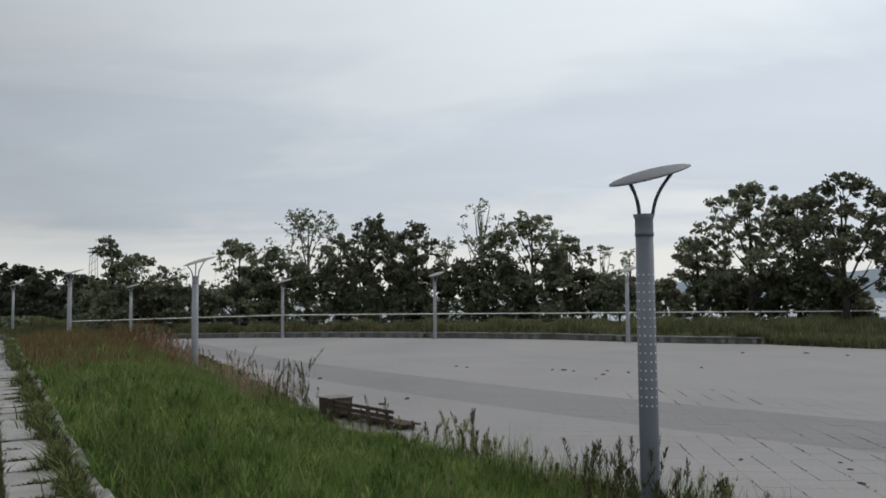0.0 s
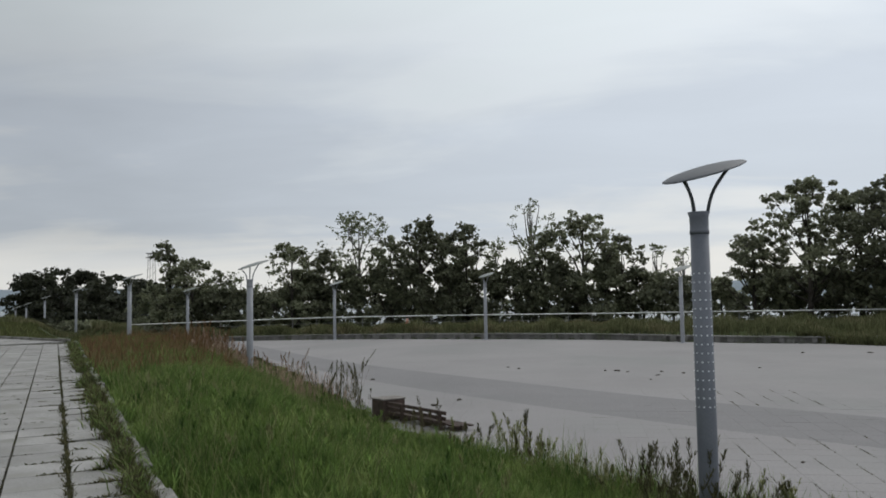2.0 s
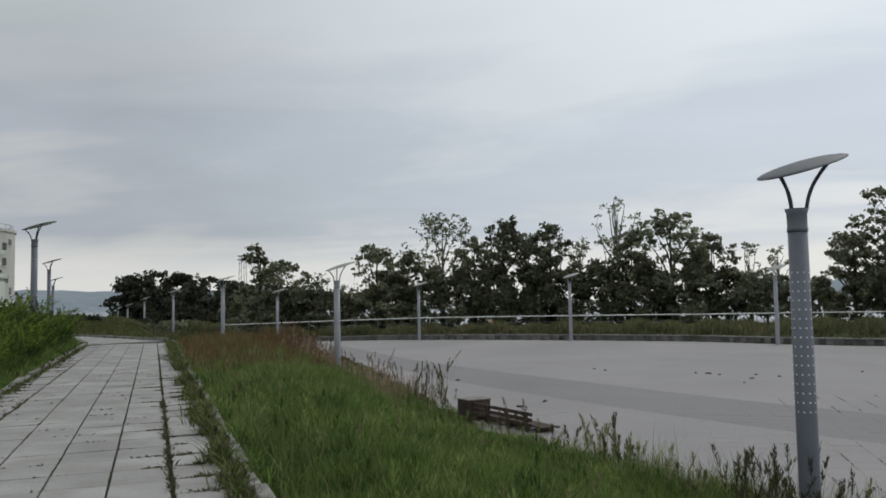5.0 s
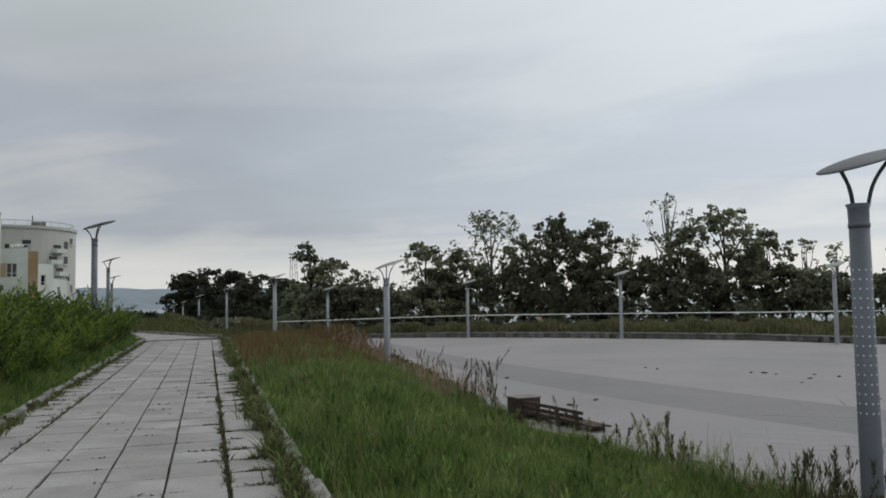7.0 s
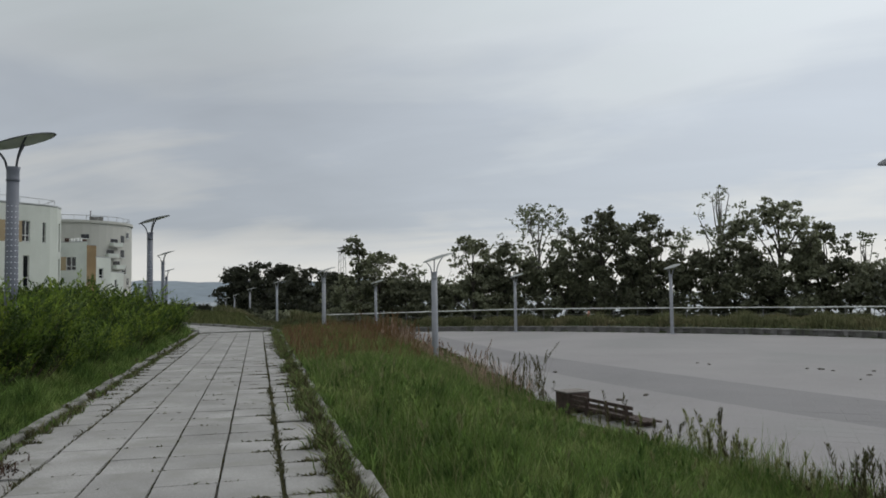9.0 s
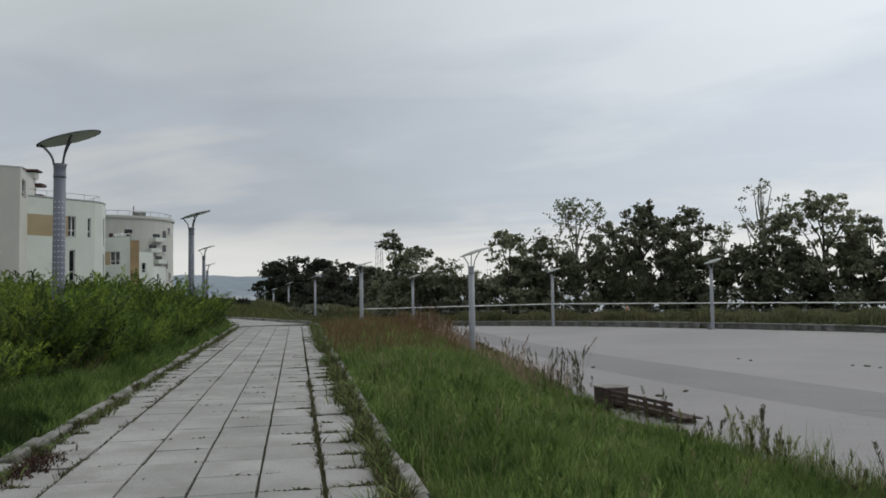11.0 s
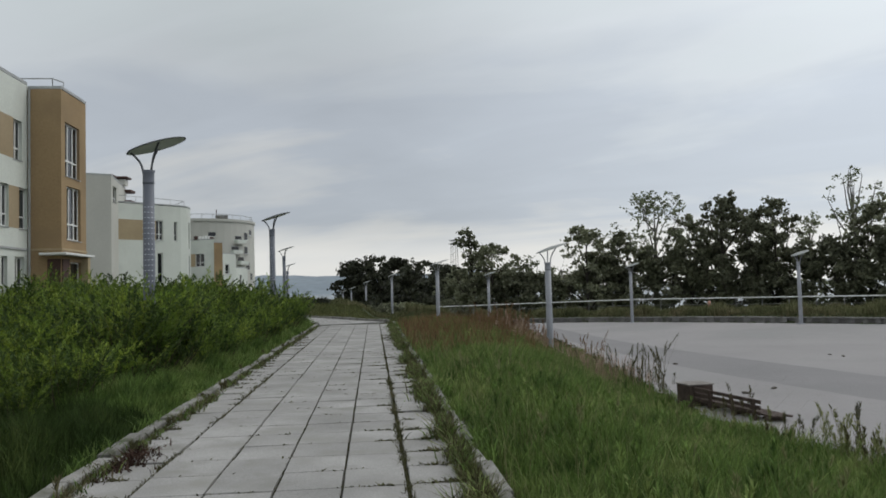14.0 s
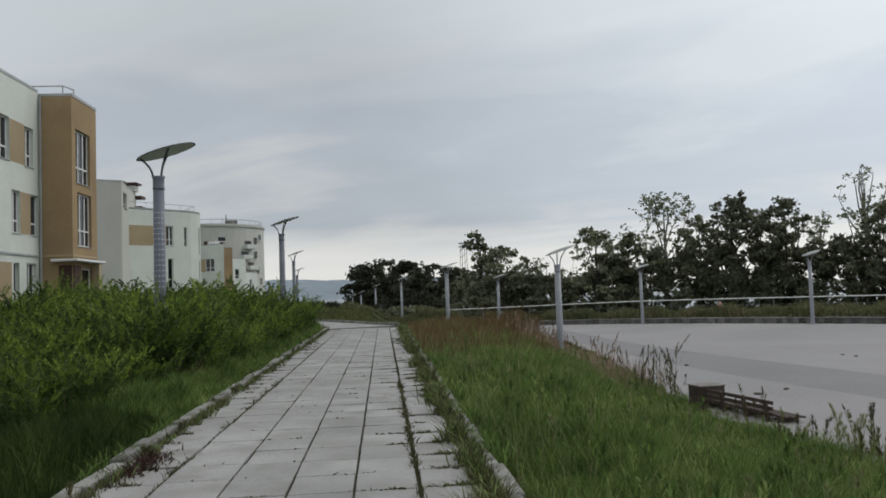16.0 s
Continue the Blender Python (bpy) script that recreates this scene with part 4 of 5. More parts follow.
# azimuth, distance, top elevation in degrees, width, seed, share of the height under the crown, lean
TREES = [
    (-21.4, 63, 7.60, 9.6, 3, 0.34, 0.0), (-27.0, 61, 7.75, 8.6, 2, 0.40, 0.0), (-24.4, 66, 6.70, 7.0, 1, 0.34, 0.0), (-17.9, 65, 4.05, 5.4, 28, 0.30, 0.0), (-31.0, 61, 7.30, 7.5, 4, 0.50, 0.0), (-35.6, 62, 6.40, 7.5, 24, 0.4, 0.0),
    (-6.5, 70, 6.20, 7.4, 5, 0.26, 0.0), (-3.6, 71, 4.75, 5.0, 25, 0.2, 0.0), (-9.2, 70, 4.3, 5.6, 6, 0.2, 0.0),
    (1.9, 72, 5.40, 5.6, 8, 0.2, 0.0), (5.3, 72, 6.00, 6.6, 9, 0.2, 0.0), (3.6, 75, 4.80, 5.5, 31, 0.2, 0.0), (7.4, 74, 4.60, 4.6, 29, 0.2, 0.0),
    (14.5, 74, 4.25, 6.0, 11, 0.2, 0.0), (12.3, 75, 3.70, 4.6, 26, 0.2, 0.0),
    (21.3, 82, 3.25, 6.4, 12, 0.15, 0.0), (22.5, 83, 4.40, 4.0, 13, 0.3, -0.06), (19.7, 84, 2.30, 4.4, 30, 0.15, 0.0),
    (31.3, 134, 2.15, 6.8, 14, 0.2, 0.0), (30.1, 132, 2.45, 9.4, 16, 0.2, 0.0), (28.3, 130, 2.35, 8.2, 17, 0.2, 0.0), (26.2, 122, 2.05, 10.2, 15, 0.2, 0.0), (24.3, 108, 1.60, 7.0, 18, 0.2, 0.0),
]
for az, d, el, w, seed, under, lean in TREES:
    base = -3.0 if d < 80 else -4.0
    far = d > 100
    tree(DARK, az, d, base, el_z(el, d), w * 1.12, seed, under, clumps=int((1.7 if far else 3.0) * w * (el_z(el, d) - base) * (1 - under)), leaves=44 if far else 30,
         size=0.32 if far else 0.21, lean=lean, puff=0.8 if far else 0.44, mat=M_LEAFSHADE if far else None)
SPARSE = [(-2.85, 78, 7.4, 5.0, 7, 0.60, 52), (9.7, 75, 6.55, 9.2, 10, 0.48, 190), (-11.6, 72, 3.6, 2.8, 19, 0.5, 22), (-13.4, 72, 3.3, 2.6, 20, 0.5, 26), (-0.2, 82, 4.35, 4.6, 27, 0.3, 90), (18.4, 84, 2.2, 2.6, 32, 0.3, 34), (16.9, 78, 1.3, 2.4, 33, 0.3, 14)]
for az, d, el, w, seed, under, k in SPARSE:
    tree(PALE, az, d, -3.0, el_z(el, d), w, seed, under, clumps=k, leaves=11, size=0.19, pale=True, puff=0.42, heads=10)

# dark scrub under the trees; on the seaward side its crowns stand clear of the ground and let the bay shine through
SCRUB = [(-15.8, 67, 1.0), (-19.5, 66, 1.8), (-22.5, 65, 1.6), (-24.6, 64, 1.4), (-26.6, 65, 0.9), (-12.6, 68, 1.4), (-10.6, 70, 1.9), (-8.0, 69, 1.9), (-5.0, 69, 1.7), (-1.6, 71, 1.9), (0.6, 72, 1.5), (3.2, 72, 1.9), (6.0, 73, 1.8), (8.6, 74, 1.7),
         (10.8, 75, 1.8), (13.4, 76, 1.3), (15.6, 77, 0.9), (17.4, 79, 0.9), (19.4, 80, 1.2), (21.6, 84, 1.3), (23.4, 90, 1.2), (25.2, 98, 1.2), (27.2, 116, 1.2), (29.4, 126, 1.2), (30.9, 130, 1.2)]
SCRUB += [(27.4, 92, -1.15), (28.5, 93, -1.15), (29.5, 94, -1.15), (30.5, 95, -1.15), (31.5, 96, -1.1), (33.2, 150, -0.55), (34.2, 165, -0.5), (35.2, 170, -0.5), (36.3, 170, -0.55), (37.4, 165, -0.6)]
for i, (az, d, el) in enumerate(SCRUB):
    tree("low dark scrub tree under the taller trees", az, d, -3.5, el_z(el + (0.7 if -9 < az < 14 else 0), d), 6.0 * d / 72, 40 + i, crown_low=0.5 if az < -9 else 0.1, clumps=(130 if az > -9 else 80) if d < 95 else 60, leaves=40, size=0.24 if d < 95 else 0.34, puff=0.62 if d < 95 else 0.95, group="scrub behind the railing", heads=7, mat=M_LEAF if d < 95 else M_LEAFSHADE)


# ---------------------------------------------------------------- willow shrubs along the path
def shrub_mesh(seed, high, width, stems):
    """Stems that fan out from the ground, with upswept side shoots; each shoot ends in a plume of narrow leaves."""
    rng = np.random.RandomState(seed)
    pts, dirs, fresh, twigs = [], [], [], bmesh.new()

    def plume(p0, p1, k, t0, young):
        t = rng.uniform(t0, 1.0, k)
        ax = (p1 - p0) / np.linalg.norm(p1 - p0)
        out = np.cross(ax, rng.normal(size=(k, 3)))
        out /= np.linalg.norm(out, axis=1, keepdims=True)
        pts.append(p0 + (p1 - p0) * t[:, None])
        fresh.append(np.full(k, young))
        dirs.append(ax * 0.75 + out * (0.75 - 0.45 * t)[:, None])

    for _ in range(stems):
        a, lean = rng.uniform(0, 2 * math.pi), rng.uniform(0.05, 0.75)
        side = np.array((math.cos(a), math.sin(a), 0))
        foot = side * rng.uniform(0, 0.28) * width
        length = high * rng.uniform(0.6, 1.08) / (1 + 0.35 * lean)
        tip = foot + (side * lean + np.array((0, 0, 1.0))) * length
        tube(twigs, [tuple(foot), tuple((foot + tip) / 2 + side * 0.05), tuple(tip)], [0.012, 0.008, 0.003], 3, cap=False)
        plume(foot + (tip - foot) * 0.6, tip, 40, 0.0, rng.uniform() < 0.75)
        for t in rng.uniform(0.36, 0.95, 6):
            b = rng.uniform(0, 2 * math.pi)
            p0 = foot + (tip - foot) * t
            p1 = p0 + np.array((math.cos(b) * 0.8 + side[0] * 0.4, math.sin(b) * 0.8 + side[1] * 0.4, 1.0)) * rng.uniform(0.2, 0.42) * high / 1.5
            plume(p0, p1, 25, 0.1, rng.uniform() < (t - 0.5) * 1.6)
    p, along = np.concatenate(pts), np.concatenate(dirs)
    k = len(p)
    p = p + rng.normal(size=(k, 3)) * 0.008
    side = np.cross(along, rng.normal(size=(k, 3)))
    side /= np.linalg.norm(side, axis=1, keepdims=True)
    ln = rng.uniform(0.055, 0.115, (k, 1))
    v = np.stack([p, p + along * ln * 0.5 + side * ln * 0.16, p + along * ln, p + along * ln * 0.5 - side * ln * 0.16], 1).reshape(-1, 3)
    # older leaves, mostly lower down, also hold the hollows' shade in their colour
    leaves = array_mesh("leaves", v, np.arange(4 * k).reshape(k, 4), M_SHRUBSHADE)
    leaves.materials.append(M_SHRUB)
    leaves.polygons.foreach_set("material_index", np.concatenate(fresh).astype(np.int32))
    return leaves, mesh_of("twigs", twigs, M_TWIG)


shrub_kinds = []
for seed, high, width, stems in ((1, 1.55, 1.3, 24), (2, 1.7, 1.5, 27), (3, 1.35, 1.4, 25), (4, 1.6, 1.2, 22)):
    shrub_kinds.append(shrub_mesh(seed, high, width, stems))
rnd = random.Random(11)
for row, (n0, lift) in enumerate(((-3.95, 0.78), (-4.75, 0.92), (-5.8, 1.08), (-7.1, 1.1), (-8.7, 1.02), (-10.4, 0.95))):
    s = (5.4 if row == 0 else 4.0) + 0.4 * row
    while s < (33.0 if row == 0 else 33.0 + 1.5 * row):
        leaves, twigs = shrub_kinds[rnd.randrange(4)]
        n = n0 + rnd.uniform(-0.3, 0.3) - (0.3 if row == 0 and s < 8.5 else 0.0) + (0.4 * float(smooth_step(11.0, 16.0, s)) if row < 2 else 0.0)
        # the thicket gets lower towards the bend
        k = lift * rnd.uniform(0.78, 1.12) * float(np.interp(s, [4, 10, 17, 22, 30, 34], [0.62, 0.64, 0.74, 0.97, 1.12, 0.9]))
        q = xy(s, n)
        z = float(ground_z(np.array(q[0]), np.array(q[1])))
        if math.hypot(q[0] + 11.65, q[1] - 11.40) > 0.5:
            root = empty("willow_shrub", Matrix.Translation((q[0], q[1], z - 0.03)) @ Euler((0, 0, rnd.uniform(0, 6.28))).to_matrix().to_4x4() @ Matrix.Diagonal((k * 1.1, k * 1.1, k, 1)))
            for nm, me in (("foliage", leaves), ("stem", twigs)):
                ob = new(nm, me)
                ob.parent = root
            tagged(root, "bushy bright green willow shrub beside the path", "shrub", "willow shrubs along the path")
        s += rnd.uniform(0.85, 1.35)
for s, n, k in ((13.9, -3.86, 1.02), (14.5, -4.02, 1.05), (13.2, -3.95, 0.95), (15.2, -4.05, 1.0)):
    leaves, twigs = shrub_kinds[rnd.randrange(4)]
    q = xy(s, n)
    root = empty("willow_shrub", Matrix.Translation((q[0], q[1], -0.05)) @ Euler((0, 0, rnd.uniform(0, 6.28))).to_matrix().to_4x4() @ Matrix.Diagonal((k, k, k, 1)))
    for nm, me in (("foliage", leaves), ("stem", twigs)):
        ob = new(nm, me)
        ob.parent = root
    tagged(root, "bushy bright green willow shrub in front of a lamp", "shrub", "willow shrubs along the path")


# ---------------------------------------------------------------- grass and weeds
def blades(name, label, s, n, high, wide, mat, seed, lean=0.35, lift=None, category="grass", world_xy=None):
    """Many bent tapering blades on the ground, as one object."""
    rng = np.random.RandomState(seed)
    if world_xy is None:
        x, y = ORIGIN[0] + U[0] * s + N[0] * n, ORIGIN[1] + U[1] * s + N[1] * n
    else:
        x, y = world_xy
    z = ground_z(x, y) - 0.03 if lift is None else np.full_like(x, lift)
    k = len(x)
    a = rng.uniform(0, 2 * math.pi, k)
    d = np.stack([np.cos(a), np.sin(a), np.zeros(k)], -1)
    c = rng.uniform(0, 2 * math.pi, k)
    sd = np.stack([np.cos(c), np.sin(c), np.zeros(k)], -1) * (wide * rng.uniform(0.6, 1.3, k))[:, None]
    base = np.stack([x, y, z], -1)
    h = high * rng.uniform(0.55, 1.15, k)
    ln = (lean * rng.uniform(0.2, 1.3, k) * h)[:, None]
    upv = np.array((0, 0, 1.0))
    mid = base + upv * (h * 0.55)[:, None] + d * ln * 0.3
    tip = base + upv * h[:, None] + d * ln
    v = np.stack([base - sd, base + sd, mid + sd * 0.75, mid - sd * 0.75, tip], 1).reshape(-1, 3)
    o = (np.arange(k) * 5)[:, None]
    f = np.concatenate([o + np.array([[0, 1, 2]]), o + np.array([[0, 2, 3]]), o + np.array([[3, 2, 4]])], 1).reshape(-1, 3)
    ob = new(name, array_mesh(name, v, f, mat))
    return tagged(ob, label, category, kind="stuff")


def scatter(seed, count, s0, s1, n0, n1, clump=0.0, patches=0):
    rng = np.random.RandomState(seed)
    if patches:
        cs, cn = rng.uniform(s0, s1, patches), rng.uniform(n0, n1, patches)
        k = rng.randint(0, patches, count)
        return cs[k] + rng.normal(size=count) * clump, np.clip(cn[k] + rng.normal(size=count) * clump, n0, n1)
    return rng.uniform(s0, s1, count), rng.uniform(n0, n1, count)


GRASS = "lush green meadow grass on the bank"
for i, (count, s0, s1, n0, n1, high, wide) in enumerate((
        (72000, 2.6, 11.0, 1.02, 7.0, 0.30, 0.0065), (50000, 11.0, 20.0, 1.02, 7.0, 0.32, 0.009), (38000, 20.0, 34.0, 1.02, 6.9, 0.36, 0.014),
        (24000, 34.0, 70.0, -1.0, 7.0, 0.28, 0.022))):
    s, n = scatter(100 + i, count, s0, s1, n0, n1)
    n = np.where(n > 1.0, 1.0 + (n - 1.0) * (bank_foot(s) - 0.9) / 6.0, n)
    tall = 1.0 + 0.3 * np.sin(s * 1.3 + n * 0.9) * np.sin(n * 1.7) + 0.25 * np.sin(s * 4.1 + 2 * np.sin(n * 3.0)) * np.sin(n * 4.7 + s)
    tall = tall * (0.45 + 0.55 * smooth_step(0.95, 2.0, n)) * (1 + 0.30 * smooth_step(4.2, 6.0, n) * (1 - 0.8 * smooth_step(11, 13, s)))
    tall = tall * (1 - 0.45 * smooth_step(3.6, 5.0, n) * smooth_step(12.0, 15.0, s))
    blades("bank_grass", GRASS, s, n, high * tall, wide, M_OLIVE if i == 3 else M_GRASS, 200 + i, 0.5)
# the nearest strip's colour is darkened for the hedge's shade
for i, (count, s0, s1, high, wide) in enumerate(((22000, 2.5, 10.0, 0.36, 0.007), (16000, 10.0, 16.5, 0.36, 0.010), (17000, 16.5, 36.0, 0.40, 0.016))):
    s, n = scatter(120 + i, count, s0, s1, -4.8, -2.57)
    blades("verge_grass", "shaded green grass between kerb and shrubs", s, n, high * (0.55 + 0.45 * np.clip((-2.57 - n) / 0.5, 0, 1)) * (1 + 0.35 * np.sin(s * 2.7 + 3 * n) * np.sin(s * 1.1 + 5 * n)), wide, M_VERGESHADE if i == 0 else M_GRASS, 220 + i, 0.5)
s, n = scatter(131, 18000, 36.0, 80.0, -16.0, -1.0)
away = np.abs(n + 2.4 + (s - 34.5) * math.tan(radians(BEND)) - 1.9) > 2.0
blades("far_grass", "tall rough grass past the bend of the path", s[away], n[away], np.full(away.sum(), 0.34), 0.025, M_OLIVE, 231)
for i, (count, n0, n1) in enumerate(((16000, 0.9, 6.9), (16000, -8.0, -2.7))):
    s, n = scatter(160 + i, count, -12.0, 2.7, n0, n1)
    blades("bank_grass", GRASS, s, n, np.full(count, 0.3), 0.012, M_GRASS, 270 + i, 0.5)
for i, (count, s0, s1, wide) in enumerate(((3600, 3.0, 12.0, 0.004), (3000, 12.0, 24.0, 0.006))):
    s, n = scatter(150 + i, count, s0, s1, 1.0, 7.0)
    blades("seed_stems", "thin pale seeding stems above the bank grass", s, n, np.full(count, 0.47), wide, M_SEED, 260 + i, 0.45)
s, n = scatter(155, 2600, 4.5, 10.5, 6.2, 7.5, 0.35, 14)
blades("tall_grass", "tall yellowish grass tufts along the plaza edge", s, n, np.full(len(s), 0.55), 0.005, M_SEED, 262, 0.5)
for i, (s0, s1, count, wide) in enumerate(((2.6, 9.0, 13000, 0.006), (9.0, 18.0, 12000, 0.009))):
    s, n = scatter(170 + i, count, s0, s1, 1.1, 6.7, 0.10, 330)
    blades("grass_tussocks", "taller tussocks of green grass on the bank", s, n, np.random.RandomState(60 + i).uniform(0.28, 0.5, count) * (0.75 + 0.25 * smooth_step(1.0, 2.4, n)) * (1 - 0.45 * smooth_step(3.6, 5.0, n) * smooth_step(12.0, 15.0, s)), wide, M_GRASS, 280 + i, 0.75)
s, n = scatter(156, 3000, 3.5, 12.0, 6.3, 7.6, 0.3, 26)
blades("tall_grass", "tall green grass stems along the plaza edge", s, n + bank_foot(s) - 6.95, np.random.RandomState(5).uniform(0.35, 0.85, len(s)), 0.005, M_GRASS, 263, 0.4)
# moss and low weeds in the long joints of the path
rj = np.random.RandomState(77)
for at, spread, k, s1, hi in ((0.22, 0.014, 5200, 26, 0.045), (-1.87, 0.016, 3600, 26, 0.04), (-1.31, 0.010, 1400, 18, 0.025), (-0.79, 0.010, 1200, 18, 0.025), (-0.28, 0.010, 1200, 18, 0.025)):
    s = rj.uniform(2.5, s1, k)
    some = np.sin(s * 2.9 + at * 7 + 1.3 * np.sin(s * 1.1)) + rj.uniform(-0.9, 0.9, k) > -0.3
    blades("joint_weeds", "olive moss and weeds in the long joints", s[some], at + rj.normal(0, spread, some.sum()), rj.uniform(0.4, 1, some.sum()) * hi, 0.006, M_WEED, 250 + k % 7, 0.8, lift=-0.022)
c = np.concatenate([rj.uniform(2.5, 13, 46), rj.uniform(2.5, 16, 20)])
m = np.concatenate([np.full(46, 0.22), np.full(20, -1.87)])
i = rj.randint(0, 66, 1700)
blades("joint_weeds", "weed tufts standing in the long joints", c[i] + rj.normal(0, 0.08, 1700), m[i] + rj.normal(0, 0.024, 1700), rj.uniform(0.03, 0.09, 1700), 0.006, M_WEED, 258, 1.1, lift=-0.02)
# dark tufts in the cross joints of the outer slabs, thickest towards the kerb
k = rj.randint(4, 44, 15000)
right = rj.uniform(0, 1, 15000) < 0.68
s = FIRST + PITCH * k + rj.normal(0, 0.016, 15000)
t = rj.uniform(0, 1, 15000) ** 0.7
n = np.where(right, 0.22 + 0.48 * t, -1.87 - 0.50 * t)
some = np.sin(k * 12.9898 + 8 * n + np.where(right, 0, 2)) + 0.8 * t > 0.25
blades("joint_weeds", "dark tufts of weeds in the cross joints", s[some], n[some], rj.uniform(0.02, 0.07, some.sum()) * (0.5 + 0.7 * t[some]), 0.014, M_WEED, 251, 1.6, lift=-0.022)
# dashes of moss in the other cross joints
k = rj.randint(4, 34, 3800)
s = FIRST + PITCH * k + rj.normal(0, 0.010, 3800)
n = np.where(rj.uniform(0, 1, 3800) < 0.55, 0.22 - np.abs(rj.normal(0, 0.16, 3800)), rj.uniform(-1.9, 0.2, 3800))
some = np.sin(k * 7.77 + 6 * n) > 0.1
blades("joint_weeds", "thin dashes of moss in the cross joints", s[some], n[some], rj.uniform(0.008, 0.028, some.sum()), 0.013, M_WEED, 259, 1.8, lift=-0.008)
# a strip of weeds between the outer slabs and the kerbs, bushier in places
for k, mt, sd, tone in ((20000, M_WEED, 256, "olive"), (11000, M_GRASS, 257, "green"), (4200, M_SEED, 253, "straw-coloured")):
    s = 2.5 + 31 * rj.uniform(0, 1, k) ** 1.25
    bushy = np.clip(0.5 + 0.4 * np.sin(s * 3.1 + 2.3 * np.sin(s * 0.9)) + 0.35 * np.sin(s * 7.3), 0.12, 1.2)
    left = rj.uniform(0, 1, k) < 0.26
    n = np.where(left, -2.37 + rj.normal(0, 0.035, k) + np.abs(rj.normal(0, 0.05, k)) * bushy, 0.76 + rj.normal(0, 0.035, k) - np.abs(rj.normal(0, 0.10, k)) * bushy)
    high = rj.uniform(0.04, 0.23, k) * (0.4 + 0.75 * bushy) * np.where(left, 0.6, 1.0)
    blades("kerb_weeds", tone + " weeds in the strip beside the kerbs", s, n, high, 0.007, mt, sd, 1.1, lift=-0.02)
k = 9000
s = 2.5 + 31 * rj.uniform(0, 1, k) ** 1.2
lush = np.sin(s * 2.1 + 2.0 * np.sin(s * 0.7)) + rj.uniform(-0.5, 0.5, k) > -0.1
n = np.where(rj.uniform(0, 1, k) < 0.65, rj.normal(0.95, 0.07, k), rj.normal(-2.59, 0.06, k))
blades("kerb_weeds", "green weeds leaning over the kerbs", s[lush], n[lush], rj.uniform(0.08, 0.22, lush.sum()), 0.008, M_GRASS, 254, 0.9, lift=-0.02)
# dark red-brown weeds in a heap beside the kerb
k = 420
blades("kerb_weeds", "dark red-brown withered weeds beside the kerb", 7.5 + rj.normal(0, 0.26, k), -2.32 + np.abs(rj.normal(0, 0.13, k)), rj.uniform(0.03, 0.11, k), 0.010, M_REDWEED, 255, 1.3, lift=-0.01)
# a rusty patch of dry grass near the crest of the bank
s, n = scatter(140, 15000, 17.0, 36.0, 0.9, 5.6)
keep = ((s - 27) / 9) ** 2 + ((n - 2.9 - 0.06 * (s - 27)) / 2.2) ** 2 < np.random.RandomState(3).uniform(-0.25, 1.5, len(s))
blades("dry_grass", "reddish-brown dry grass on the crest of the bank", s[keep], n[keep], np.random.RandomState(4).uniform(0.35, 0.68, keep.sum()), 0.012, M_REDGRASS, 240, 0.4)
s, n = scatter(141, 450, 20.5, 29.0, 5.3, 7.2)
n = n + bank_foot(s) - 7.0
blades("dry_grass", "straw-coloured seeding grass at the foot of the bank", s, n, np.full(len(s), 0.75), 0.007, M_PINKSEED, 241, 0.35)


def weed_stems(name, label, s, n, high, seed, mat=M_WEED):
    """Upright stems with short side leaves and a seed head, as one object."""
    rng = np.random.RandomState(seed)
    vs, fs, base = [], [], 0
    x, y = ORIGIN[0] + U[0] * s + N[0] * n, ORIGIN[1] + U[1] * s + N[1] * n
    z = ground_z(x, y)
    for i in range(len(s)):
        h = high[i] * rng.uniform(0.4, 1.15)
        ln = rng.normal(size=2) * 0.17 * h
        k = int(26 * h) + 8
        t = np.concatenate([rng.uniform(0.08, 1.0, k), rng.uniform(0.72, 1.02, k)])
        p = np.stack([x[i] + ln[0] * t ** 2, y[i] + ln[1] * t ** 2, z[i] + h * t], -1)
        a = rng.uniform(0, 6.283, len(t))
        d = np.stack([np.cos(a), np.sin(a), rng.uniform(0.8, 2.4, len(t))], -1)
        l = (0.035 + 0.09 * (1 - t) * rng.uniform(0.3, 1, len(t)))[:, None]
        w = np.stack([-np.sin(a), np.cos(a), np.zeros(len(t))], -1) * 0.007
        q = np.stack([p, p + d * l * 0.5 + w, p + d * l, p + d * l * 0.5 - w], 1).reshape(-1, 3)
        vs.append(q)
        fs.append(np.arange(4 * len(t)).reshape(-1, 4) + base)
        base += len(q)
        c = rng.uniform(0, 3.14)
        w2 = np.array((math.cos(c), math.sin(c), 0)) * 0.006
        b0, b1 = np.array((x[i], y[i], z[i] - 0.05)), np.array((x[i] + ln[0], y[i] + ln[1], z[i] + h))
        vs.append(np.stack([b0 - w2, b0 + w2, b1 + w2 * 0.4, b1 - w2 * 0.4]))
        fs.append(np.array([[0, 1, 2, 3]]) + base)
        base += 4
    ob = new(name, array_mesh(name, np.concatenate(vs), np.concatenate(fs), mat))
    return tagged(ob, label, "weeds", kind="stuff")


rng = np.random.RandomState(17)
